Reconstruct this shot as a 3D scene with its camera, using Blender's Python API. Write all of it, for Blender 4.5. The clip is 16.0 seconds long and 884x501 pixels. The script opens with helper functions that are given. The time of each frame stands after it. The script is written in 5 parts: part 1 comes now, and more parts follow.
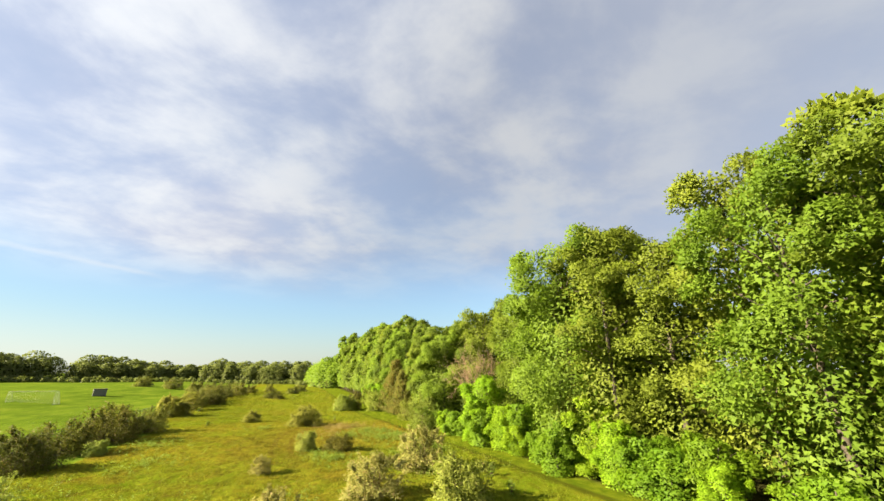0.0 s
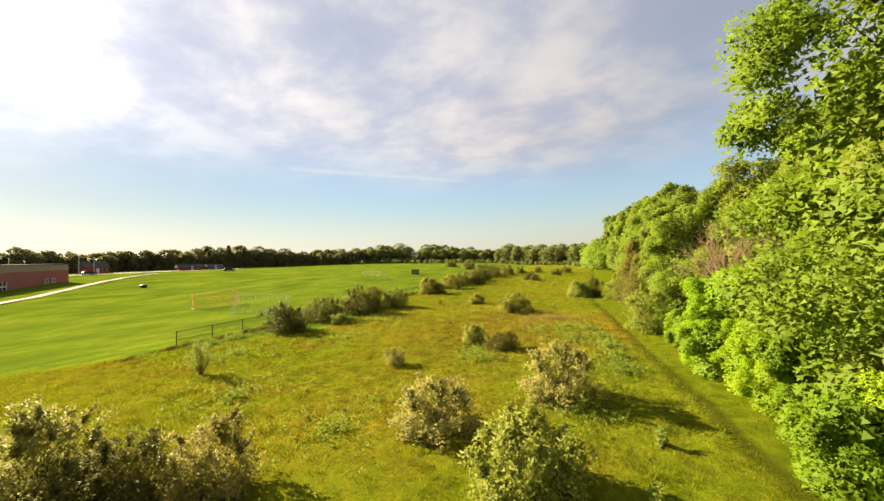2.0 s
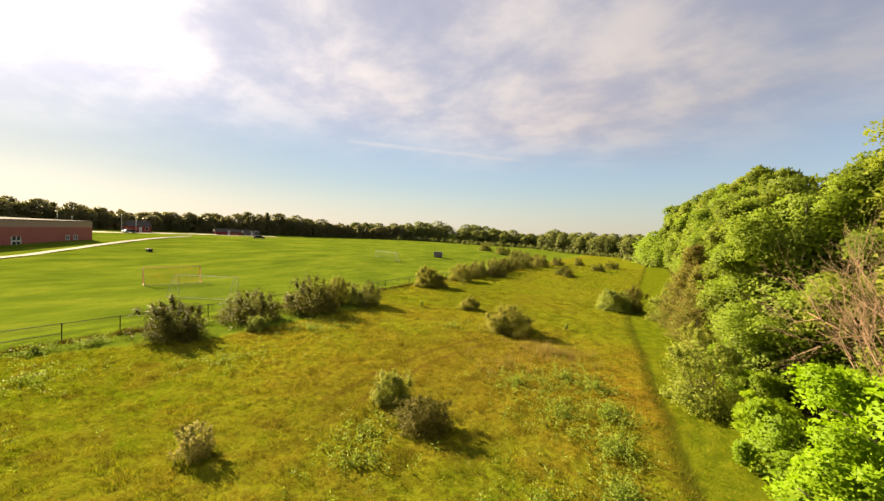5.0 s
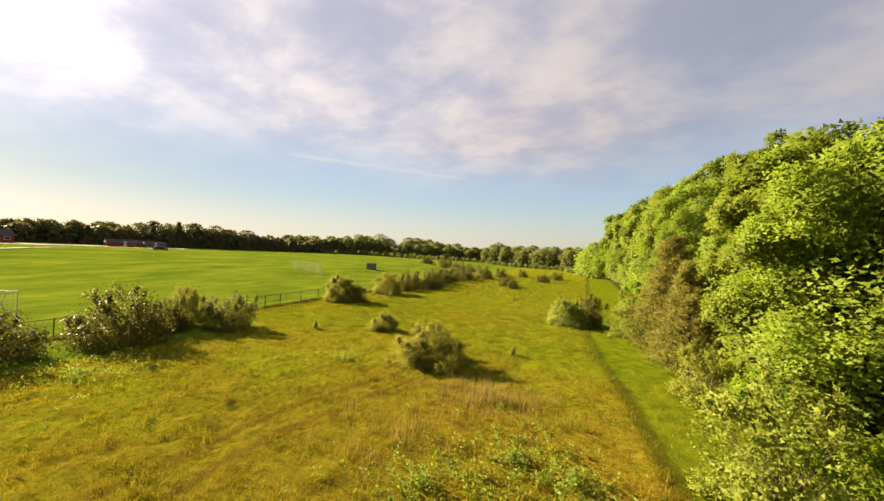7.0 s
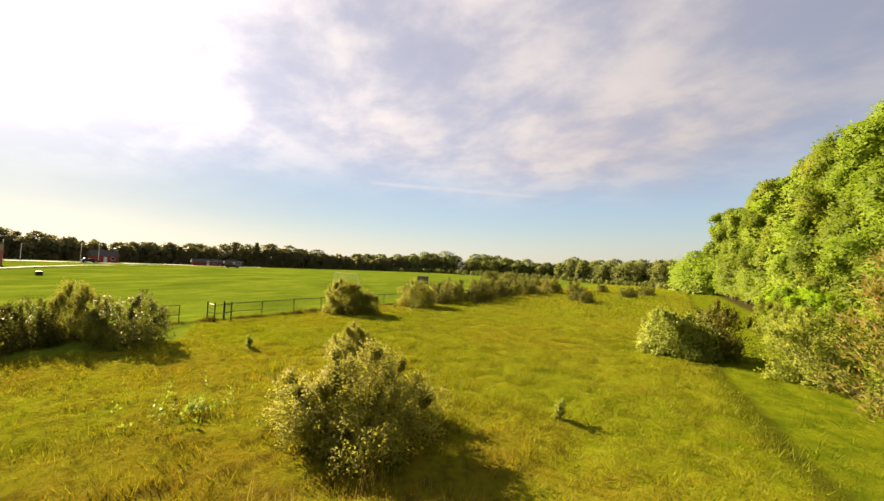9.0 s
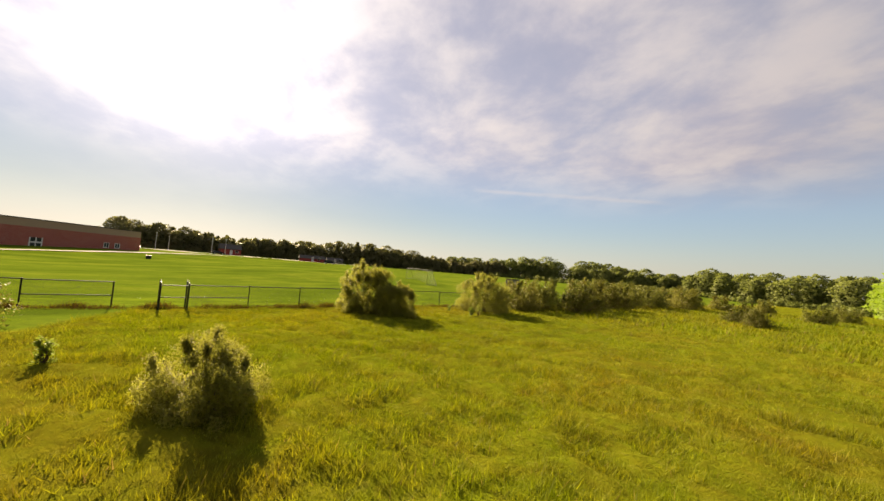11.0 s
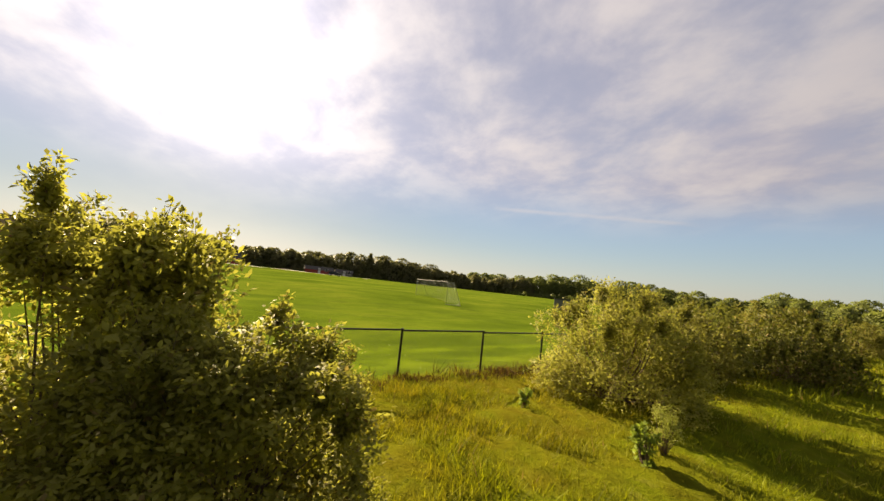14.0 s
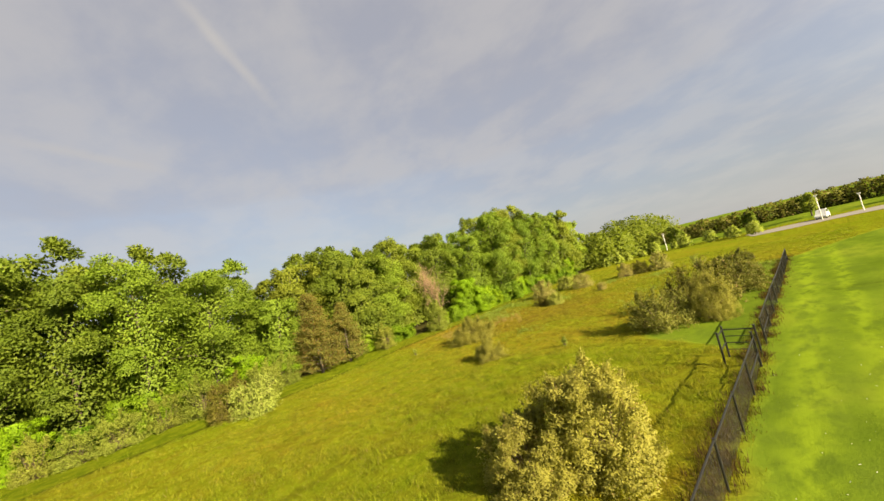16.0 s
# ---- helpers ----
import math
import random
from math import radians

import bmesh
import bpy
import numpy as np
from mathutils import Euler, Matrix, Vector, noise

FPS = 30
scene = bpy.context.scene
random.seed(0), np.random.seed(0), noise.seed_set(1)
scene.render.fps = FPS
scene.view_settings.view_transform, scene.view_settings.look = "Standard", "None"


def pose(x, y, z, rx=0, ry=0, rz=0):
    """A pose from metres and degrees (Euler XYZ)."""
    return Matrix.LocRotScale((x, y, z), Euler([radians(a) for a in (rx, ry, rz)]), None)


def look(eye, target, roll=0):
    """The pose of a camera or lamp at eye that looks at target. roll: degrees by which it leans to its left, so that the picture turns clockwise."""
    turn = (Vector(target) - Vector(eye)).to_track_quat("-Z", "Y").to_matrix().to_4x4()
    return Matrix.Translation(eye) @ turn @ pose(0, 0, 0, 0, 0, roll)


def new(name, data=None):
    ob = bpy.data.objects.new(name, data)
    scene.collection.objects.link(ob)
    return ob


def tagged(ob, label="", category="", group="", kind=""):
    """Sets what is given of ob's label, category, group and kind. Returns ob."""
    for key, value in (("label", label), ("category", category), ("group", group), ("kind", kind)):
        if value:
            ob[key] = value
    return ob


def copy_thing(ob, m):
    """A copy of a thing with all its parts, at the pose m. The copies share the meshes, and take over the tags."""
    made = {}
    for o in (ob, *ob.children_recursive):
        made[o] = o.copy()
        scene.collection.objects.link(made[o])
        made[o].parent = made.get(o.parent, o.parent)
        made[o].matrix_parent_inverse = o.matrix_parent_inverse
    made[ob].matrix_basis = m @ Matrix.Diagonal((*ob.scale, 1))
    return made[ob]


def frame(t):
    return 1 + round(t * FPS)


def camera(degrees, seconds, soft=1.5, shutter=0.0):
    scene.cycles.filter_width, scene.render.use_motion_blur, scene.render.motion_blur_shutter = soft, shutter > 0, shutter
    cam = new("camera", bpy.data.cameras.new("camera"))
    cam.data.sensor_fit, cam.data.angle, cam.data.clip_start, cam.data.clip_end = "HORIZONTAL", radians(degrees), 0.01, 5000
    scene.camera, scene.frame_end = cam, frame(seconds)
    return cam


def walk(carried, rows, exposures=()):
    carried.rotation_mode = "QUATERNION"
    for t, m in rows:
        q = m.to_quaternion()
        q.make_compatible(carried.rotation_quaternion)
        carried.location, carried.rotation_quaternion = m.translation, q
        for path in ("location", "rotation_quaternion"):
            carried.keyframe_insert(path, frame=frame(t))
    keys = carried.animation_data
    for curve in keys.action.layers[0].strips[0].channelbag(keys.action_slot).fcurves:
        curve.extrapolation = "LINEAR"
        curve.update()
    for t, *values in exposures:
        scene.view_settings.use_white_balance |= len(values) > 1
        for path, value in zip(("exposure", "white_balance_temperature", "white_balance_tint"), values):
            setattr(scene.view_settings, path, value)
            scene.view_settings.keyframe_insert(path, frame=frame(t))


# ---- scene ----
cam = camera(100.7, 16.0)
PATH = [
    (0.0, (20.65, -25.25, 6.35), (23.960, -16.365, 9.518), 0.09),
    (0.5, (23.61, -22.34, 5.53), (25.038, -12.844, 8.327), 1.74),
    (1.0, (26.70, -19.20, 5.37), (25.737, -9.459, 7.394), 0.38),
    (1.5, (29.63, -17.67, 6.12), (26.966, -8.094, 7.165), 0.23),
    (2.0, (31.02, -16.13, 7.02), (27.224, -6.884, 7.155), -0.97),
    (2.5, (32.06, -14.23, 7.62), (27.260, -5.461, 7.314), -1.34),
    (3.0, (32.83, -12.48, 8.12), (27.331, -4.146, 7.606), -0.88),
    (3.5, (33.24, -10.47, 8.28), (27.557, -2.260, 7.739), 0.34),
    (4.0, (33.22, -7.95, 8.27), (27.725, 0.392, 7.803), 1.67),
    (4.5, (33.19, -5.05, 8.27), (27.935, 3.444, 7.835), 2.41),
    (5.0, (32.67, -2.15, 8.36), (27.696, 6.512, 7.883), 3.01),
    (5.2, (32.43, -1.07, 8.40), (27.585, 7.659, 7.886), 3.25),
    (7.5, (30.17, 11.54, 5.85), (26.574, 20.870, 6.054), 2.91),
    (8.0, (30.04, 14.56, 5.24), (26.080, 23.736, 5.554), 2.60),
    (8.5, (30.02, 17.79, 4.75), (25.437, 26.667, 5.171), 2.33),
    (9.0, (29.30, 21.40, 4.43), (23.821, 29.756, 4.939), 2.21),
    (9.5, (28.55, 24.69, 4.23), (22.228, 32.433, 4.627), 2.31),
    (12.0, (20.14, 37.00, 2.66), (12.362, 43.251, 3.349), 6.23),
    (12.5, (18.02, 38.67, 2.83), (10.245, 44.906, 3.637), 6.79),
    (13.0, (14.18, 41.88, 2.85), (6.372, 48.057, 3.750), 7.01),
    (13.5, (11.01, 44.18, 2.66), (3.218, 50.368, 3.629), 7.19),
    (14.0, (8.26, 45.71, 2.50), (0.367, 51.784, 3.449), 6.27),
    (14.2, (7.28, 46.26, 2.47), (-0.702, 52.206, 3.423), 5.56),
    (14.5, (5.64, 47.57, 2.60), (-2.838, 52.782, 3.560), 3.59),
    (14.6, (5.32, 48.41, 2.67), (-3.877, 52.226, 3.606), 0.62),
    (14.7, (5.01, 49.31, 2.76), (-4.756, 51.224, 3.716), -0.49),
    (14.8, (4.67, 50.21, 2.88), (-5.289, 50.150, 3.730), -1.31),
    (14.9, (4.26, 51.08, 3.05), (-5.486, 49.045, 3.990), -1.64),
    (15.0, (3.72, 51.89, 3.29), (-5.424, 47.954, 4.212), -1.40),
    (15.1, (3.04, 52.59, 3.61), (-5.152, 46.906, 4.413), -2.07),
    (15.2, (2.25, 53.19, 3.99), (-4.645, 45.982, 4.712), -2.68),
    (15.3, (1.44, 53.69, 4.39), (-3.891, 45.239, 4.913), -4.98),
    (15.4, (0.67, 54.09, 4.78), (-2.870, 44.746, 5.199), -6.96),
    (15.5, (-0.01, 54.41, 5.14), (-1.620, 44.546, 5.524), -7.08),
    (15.6, (-0.61, 54.65, 5.45), (-0.233, 44.661, 5.821), -8.40),
    (15.7, (-1.17, 54.82, 5.71), (1.177, 45.106, 6.124), -10.16),
    (15.8, (-1.71, 54.94, 5.95), (2.526, 45.895, 6.444), -11.55),
    (15.9, (-2.23, 55.06, 6.17), (3.519, 46.903, 6.823), -12.76),
    (16.0, (-2.76, 55.19, 6.39), (4.283, 48.129, 7.200), -13.60),
]
# the camera opens up towards the wood and closes down towards the sun
EXPOSURES = [(0.0, 2.28, 6700, 5.5), (0.7, 2.22, 7000, 8.0), (1.5, 2.17, 7300, 10.0), (3.0, 2.10, 7800, 12.0), (5.0, 2.01, 7800, 15.0), (9.0, 2.07, 7800, 16.0), (12.0, 1.75, 7700, 17.0), (14.5, 1.76, 7600, 16.0), (15.0, 1.57, 7500, 16.0), (15.5, 1.60, 7500, 20.0), (16.0, 2.02, 7400, 9.5)]
walk(cam, [(t, look(eye, target, roll)) for t, eye, target, roll in PATH], EXPOSURES)

# ---------------------------------------------------------------- light
SUN_AZ, SUN_EL = radians(-86.0), radians(26.5)      # compass turn from +y towards +x, height
SUN_DIR = Vector((math.sin(SUN_AZ) * math.cos(SUN_EL), math.cos(SUN_AZ) * math.cos(SUN_EL), math.sin(SUN_EL)))

sun_data = bpy.data.lights.new("sun", "SUN")
sun_data.energy, sun_data.angle, sun_data.color = 5.0, radians(0.6), (1.0, 0.88, 0.62)
sun = new("sun", sun_data)
sun.matrix_world = look(SUN_DIR * 300, (0, 0, 0))


class Nodes:
    """A small writer of node trees."""

    def __init__(self, tree):
        self.tree = tree
        tree.nodes.clear()

    def add(self, kind, inputs=None, **settings):
        n = self.tree.nodes.new(kind)
        for k, v in settings.items():
            setattr(n, k, v)
        for k, v in (inputs or {}).items():
            if isinstance(v, bpy.types.NodeSocket):
                self.tree.links.new(v, n.inputs[k])
            else:
                n.inputs[k].default_value = v
        return n

    def math(self, op, a, b=0.0, c=0.0, clamp=False):
        return self.add("ShaderNodeMath", {0: a, 1: b, 2: c}, operation=op, use_clamp=clamp).outputs[0]

    def noise(self, vec, scale, detail=3.0, rough=0.55, out="Fac", distortion=0.0):
        return self.add("ShaderNodeTexNoise", {"Vector": vec, "Scale": scale, "Detail": detail, "Roughness": rough, "Distortion": distortion}).outputs[out]

    def ramp(self, fac, stops):
        n = self.add("ShaderNodeValToRGB", {0: fac})
        while len(n.color_ramp.elements) < len(stops):
            n.color_ramp.elements.new(0.5)
        for e, (p, c) in zip(n.color_ramp.elements, stops):
            e.position, e.color = p, (*c, 1.0) if len(c) == 3 else c
        return n.outputs[0]

    def step(self, fac, lo, hi):
        return self.add("ShaderNodeMapRange", {0: fac, 1: lo, 2: hi, 3: 0.0, 4: 1.0}, interpolation_type="SMOOTHSTEP").outputs[0]

    def mix(self, fac, a, b, blend="MIX"):
        n = self.add("ShaderNodeMix", data_type="RGBA", blend_type=blend)
        for k, v in ((0, fac), (6, a), (7, b)):
            if isinstance(v, bpy.types.NodeSocket):
                self.tree.links.new(v, n.inputs[k])
            else:
                n.inputs[k].default_value = (*v, 1.0) if isinstance(v, tuple) and len(v) == 3 else v
        return n.outputs[2]


def make_world():
    world = bpy.data.worlds.new("sky")
    scene.world = world
    world.use_nodes = True
    N = Nodes(world.node_tree)
    d = N.add("ShaderNodeTexCoord").outputs["Generated"]
    sky = N.add("ShaderNodeTexSky", sky_type="NISHITA", sun_disc=False, sun_elevation=SUN_EL, sun_rotation=SUN_AZ, altitude=200.0, air_density=1.0, dust_density=0.3, ozone_density=1.2).outputs[0]
    xyz = N.add("ShaderNodeSeparateXYZ", {0: d})
    up = N.math("ADD", N.math("MAXIMUM", xyz.outputs[2], 0.0), 0.24)
    flat = N.add("ShaderNodeCombineXYZ", {0: N.math("DIVIDE", xyz.outputs[0], up), 1: N.math("DIVIDE", xyz.outputs[1], up), 2: 0.0}).outputs[0]
    toward = N.add("ShaderNodeVectorMath", {0: d, 1: tuple(SUN_DIR)}, operation="DOT_PRODUCT").outputs["Value"]
    toward = N.math("MAXIMUM", toward, 0.0)
    sky = N.add("ShaderNodeVectorMath", {0: sky, "Scale": N.math("SUBTRACT", 0.76, N.math("MULTIPLY", N.math("POWER", toward, 2.0), 0.40))}, operation="SCALE").outputs[0]
    sky = N.add("ShaderNodeVectorMath", {0: sky, "Scale": N.math("ADD", 0.62, N.math("MULTIPLY", N.step(xyz.outputs[2], 0.0, 0.32), 0.38))}, operation="SCALE").outputs[0]
    sky = N.mix(1.0, sky, (0.95, 0.99, 1.03), "MULTIPLY")
    # high thin cloud: broad veils, drawn out streaks and small ripples
    veil = N.noise(N.add("ShaderNodeMapping", {0: flat, 1: (3.1, 0.4, 0.0), 2: (0.0, 0.0, radians(28)), 3: (0.55, 0.75, 1.0)}).outputs[0], 1.0, 4.0, 0.50, distortion=0.1)
    streak = N.noise(N.add("ShaderNodeMapping", {0: flat, 1: (0.4, 5.0, 2.0), 2: (0.0, 0.0, radians(62)), 3: (0.5, 2.4, 1.0)}).outputs[0], 1.3, 4.0, 0.55, distortion=0.1)
    ripple = N.noise(flat, 5.5, 5.0, 0.65, distortion=0.1)
    puff = N.noise(N.add("ShaderNodeMapping", {0: flat, 1: (1.7, 0.2, 0.0), 2: (0.0, 0.0, radians(40)), 3: (1.0, 1.2, 1.0)}).outputs[0], 2.4, 6.0, 0.57, distortion=0.15)
    mass = N.math("ADD", N.math("MULTIPLY", veil, 0.83), N.math("ADD", N.math("MULTIPLY", streak, 0.08), N.math("MULTIPLY", ripple, 0.05)))
    cover = N.math("ADD", 0.56, N.math("MULTIPLY", N.step(N.math("ADD", N.math("MULTIPLY", mass, 0.60), N.math("MULTIPLY", puff, 0.40)), 0.36, 0.60), 0.42))
    clear = N.step(N.math("ADD", xyz.outputs[2], N.math("MULTIPLY", veil, 0.12)), 0.21, 0.37)           # the veil stops short of the horizon
    south = N.step(N.math("SUBTRACT", N.math("MULTIPLY", xyz.outputs[1], 0.8), N.math("MULTIPLY", xyz.outputs[0], 0.6)), 0.35, -0.25)
    cover = N.math("ADD", N.math("MULTIPLY", cover, N.math("SUBTRACT", 1.0, N.math("MULTIPLY", south, 0.65))), N.math("MULTIPLY", south, 0.55))
    cover = N.math("MULTIPLY", cover, N.math("MAXIMUM", clear, N.math("MULTIPLY", south, 0.92)))
    near = N.math("POWER", toward, 12.0)
    close = N.math("POWER", toward, 90.0)
    bright = N.math("ADD", N.math("ADD", 2.02, N.math("MULTIPLY", toward, 1.6)), N.math("ADD", N.math("MULTIPLY", near, 2.5), N.math("MULTIPLY", close, 3.0)))
    calm = N.math("SUBTRACT", 1.0, N.math("MULTIPLY", south, 0.48))             # one even sheet over the wood
    tone = N.mix(N.math("ADD", N.math("MULTIPLY", N.step(puff, 0.36, 0.64), calm), N.math("MULTIPLY", south, 0.24)), (0.74, 0.79, 1.01), (1.05, 1.07, 1.17))
    cloud = N.add("ShaderNodeVectorMath", {0: tone, "Scale": bright}, operation="SCALE").outputs[0]
    haze = N.mix(N.math("ADD", N.math("MULTIPLY", near, 0.15), N.math("MULTIPLY", close, 0.6), clamp=True), sky, cloud)
    mixed = N.mix(cover, haze, cloud)
    low = N.math("MULTIPLY", N.step(xyz.outputs[2], 0.13, 0.0), 0.55)            # pale haze along the skyline
    mixed = N.mix(low, mixed, N.add("ShaderNodeVectorMath", {0: (0.94, 1.02, 1.12), "Scale": bright}, operation="SCALE").outputs[0])
    # old vapour trails, frayed by the wind: parts of great circles
    for a, b, wide, share in (((1.040, -0.272, 0.932), (0.920, -0.435, 0.559), 0.020, 0.9), ((1.440, 0.094, 0.655), (1.171, -0.195, 0.472), 0.016, 0.6), ((-0.727, 0.740, 0.235), (-0.302, 0.961, 0.201), 0.008, 0.35)):
        a, b = Vector(a).normalized(), Vector(b).normalized()
        off = N.add("ShaderNodeVectorMath", {0: d, 1: tuple(a.cross(b).normalized())}, operation="DOT_PRODUCT").outputs["Value"]
        off = N.math("ABSOLUTE", N.math("ADD", off, N.math("MULTIPLY", N.math("SUBTRACT", ripple, 0.5), wide * 1.2)))
        along = N.add("ShaderNodeVectorMath", {0: d, 1: tuple((a + b).normalized())}, operation="DOT_PRODUCT").outputs["Value"]
        ends = (a + b).normalized().dot(a)
        line = N.math("MULTIPLY", N.step(off, wide, 0.0), N.math("MULTIPLY", N.step(along, ends - 0.006, ends + 0.012), N.step(streak, 0.25, 0.5)))
        mixed = N.mix(N.math("MULTIPLY", line, share), mixed, N.add("ShaderNodeVectorMath", {0: (1.06, 1.08, 1.16), "Scale": bright}, operation="SCALE").outputs[0])
    back = N.add("ShaderNodeBackground", {0: mixed, 1: 0.062})
    N.tree.links.new(back.outputs[0], N.add("ShaderNodeOutputWorld").inputs[0])


make_world()


# ---------------------------------------------------------------- materials
def material(name, build):
    m = bpy.data.materials.new(name)
    m.use_nodes = True
    N = Nodes(m.node_tree)
    out = N.add("ShaderNodeOutputMaterial")
    shader = build(N)
    N.tree.links.new(shader, out.inputs[0])
    return m


def principled(N, color, rough=0.8, metal=0.0, height=None, bump=0.3, distance=0.05, spec=0.3):
    n = N.add("ShaderNodeBsdfPrincipled", {"Base Color": color, "Roughness": rough, "Metallic": metal, "Specular IOR Level": spec})
    if height is not None:
        N.tree.links.new(N.add("ShaderNodeBump", {"Strength": bump, "Distance": distance, "Height": height}).outputs[0], n.inputs["Normal"])
    return n.outputs[0]


def foliage(name, dark, light, through_share=0.44, rough=0.55, dry=None, dry_share=0.0):
    """Leaves, needles or grass: a tone for each leaf, another for each plant, light passing through."""
    def build(N):
        leaf = N.add("ShaderNodeNewGeometry").outputs["Random Per Island"]
        plant = N.add("ShaderNodeObjectInfo").outputs["Random"]
        where = N.add("ShaderNodeTexCoord").outputs["Object"]
        patch = N.noise(where, 0.55, 2.0)
        fac = N.math("ADD", N.math("MULTIPLY", leaf, 0.22), N.math("ADD", N.math("MULTIPLY", patch, 0.80), N.math("MULTIPLY", plant, 0.40)))
        col = N.mix(N.math("SUBTRACT", fac, 0.18, clamp=True), dark, light)
        col = N.mix(N.step(N.math("FRACT", N.math("MULTIPLY", plant, 5.7)), 0.3, 1.0), col, N.mix(1.0, col, (1.08, 0.98, 1.0), "MULTIPLY"))
        if dry:
            col = N.mix(N.step(N.math("FRACT", N.math("MULTIPLY", leaf, 7.31)), 1.0 - dry_share, 1.0 - dry_share + 0.02), col, dry)
        body = principled(N, col, rough, spec=0.10)
        glow = N.add("ShaderNodeBsdfTranslucent", {0: N.mix(1.0, col, (1.15, 1.20, 0.85), "MULTIPLY")}).outputs[0]
        return N.add("ShaderNodeMixShader", {0: through_share, 1: body, 2: glow}).outputs[0]
    return material(name, build)


def plain(name, color, rough=0.6, metal=0.0, vary=0.12, scale=6.0, bump=0.1):
    def build(N):
        where = N.add("ShaderNodeTexCoord").outputs["Object"]
        n1 = N.noise(where, scale, 5.0)
        n2 = N.noise(where, scale * 0.13, 2.0)
        k = N.math("ADD", 1.0 - vary, N.math("MULTIPLY", N.math("ADD", n1, n2), vary))
        col = N.add("ShaderNodeVectorMath", {0: color, "Scale": k}, operation="SCALE").outputs[0]
        return principled(N, col, rough, metal, n1, bump, 0.01)
    return material(name, build)


def meadow_tones(N, pos, mid, big):
    """Straw, olive and ruddy patches of the rough grass, the same for the ground and the blades on it."""
    xyz = N.add("ShaderNodeSeparateXYZ", {0: pos})
    x, y = xyz.outputs[0], xyz.outputs[1]
    tone = N.ramp(N.math("ADD", N.math("MULTIPLY", N.math("MULTIPLY", N.step(y, 35.0, 30.0), N.step(y, 10.0, 16.0)), 0.085), N.math("ADD", N.math("SUBTRACT", N.math("MULTIPLY", N.math("MULTIPLY", N.step(x, 6.5, 4.0), N.step(y, 40.0, 45.0)), 0.10), 0.04), N.math("ADD", N.math("MULTIPLY", big, 0.60), N.math("MULTIPLY", mid, 0.45)))), [(0.36, (0.090, 0.138, 0.006)), (0.50, (0.142, 0.160, 0.011)), (0.60, (0.170, 0.152, 0.013)), (0.68, (0.196, 0.140, 0.015))])
    # cut last year: the fresher strip between the fence and the old edge, past the gate
    edge = N.math("ADD", x, N.math("MULTIPLY", N.math("SUBTRACT", mid, 0.5), 0.9))
    fresh = N.math("MULTIPLY", N.math("MULTIPLY", N.step(edge, 12.9, 12.2), N.step(x, 4.0, 7.0)), N.step(y, 36.0, 42.0))
    tone = N.mix(N.math("MULTIPLY", fresh, 0.35), tone, N.mix(mid, (0.075, 0.105, 0.006), (0.140, 0.145, 0.010)))
    ridge = N.math("MULTIPLY", N.step(N.math("ABSOLUTE", N.math("SUBTRACT", edge, 12.6)), 0.45, 0.1), N.step(y, 38.0, 44.0))
    tone = N.mix(N.math("MULTIPLY", ridge, 0.5), tone, (0.075, 0.065, 0.008))
    even = N.math("SUBTRACT", 1.0, N.math("MULTIPLY", N.math("MAXIMUM", N.step(y, 26.0, 34.0), N.step(y, 0.0, -6.0)), 0.56))       # smoother past the gate and at the south end
    tone = N.mix(N.math("MULTIPLY", N.math("SUBTRACT", 1.0, even), 0.6), tone, (0.122, 0.150, 0.008))
    broad = N.noise(pos, 0.22, 4.0, 0.62)
    tone = N.mix(N.math("MULTIPLY", N.step(broad, 0.47, 0.66), N.math("MULTIPLY", even, 0.55)), tone, (0.145, 0.098, 0.012))
    reach = N.add("ShaderNodeVectorMath", {0: N.add("ShaderNodeVectorMath", {0: N.add("ShaderNodeVectorMath", {0: pos, 1: (22.5, 17.0, 0.0)}, operation="SUBTRACT").outputs[0], 1: (0.13, 0.09, 0.0)}, operation="MULTIPLY").outputs[0]}, operation="LENGTH").outputs["Value"]
    worn = N.step(N.math("ADD", reach, N.math("MULTIPLY", N.math("SUBTRACT", broad, 0.5), 2.4)), 1.15, 0.45)      # last year's dry growth
    tone = N.mix(N.math("MULTIPLY", worn, 0.5), tone, (0.135, 0.090, 0.012))
    clump = N.noise(pos, 0.85, 3.0, 0.6)
    tuft = N.noise(pos, 3.4, 4.0, 0.6)
    tone = N.mix(N.math("MULTIPLY", N.step(tuft, 0.48, 0.64), N.math("MULTIPLY", even, 0.62)), tone, (0.070, 0.058, 0.008))
    tone = N.mix(N.math("MULTIPLY", N.step(tuft, 0.45, 0.30), 0.45), tone, (0.205, 0.195, 0.030))
    return N.mix(N.math("MULTIPLY", N.step(clump, 0.50, 0.70), N.math("MULTIPLY", even, 0.6)), tone, (0.070, 0.055, 0.007))


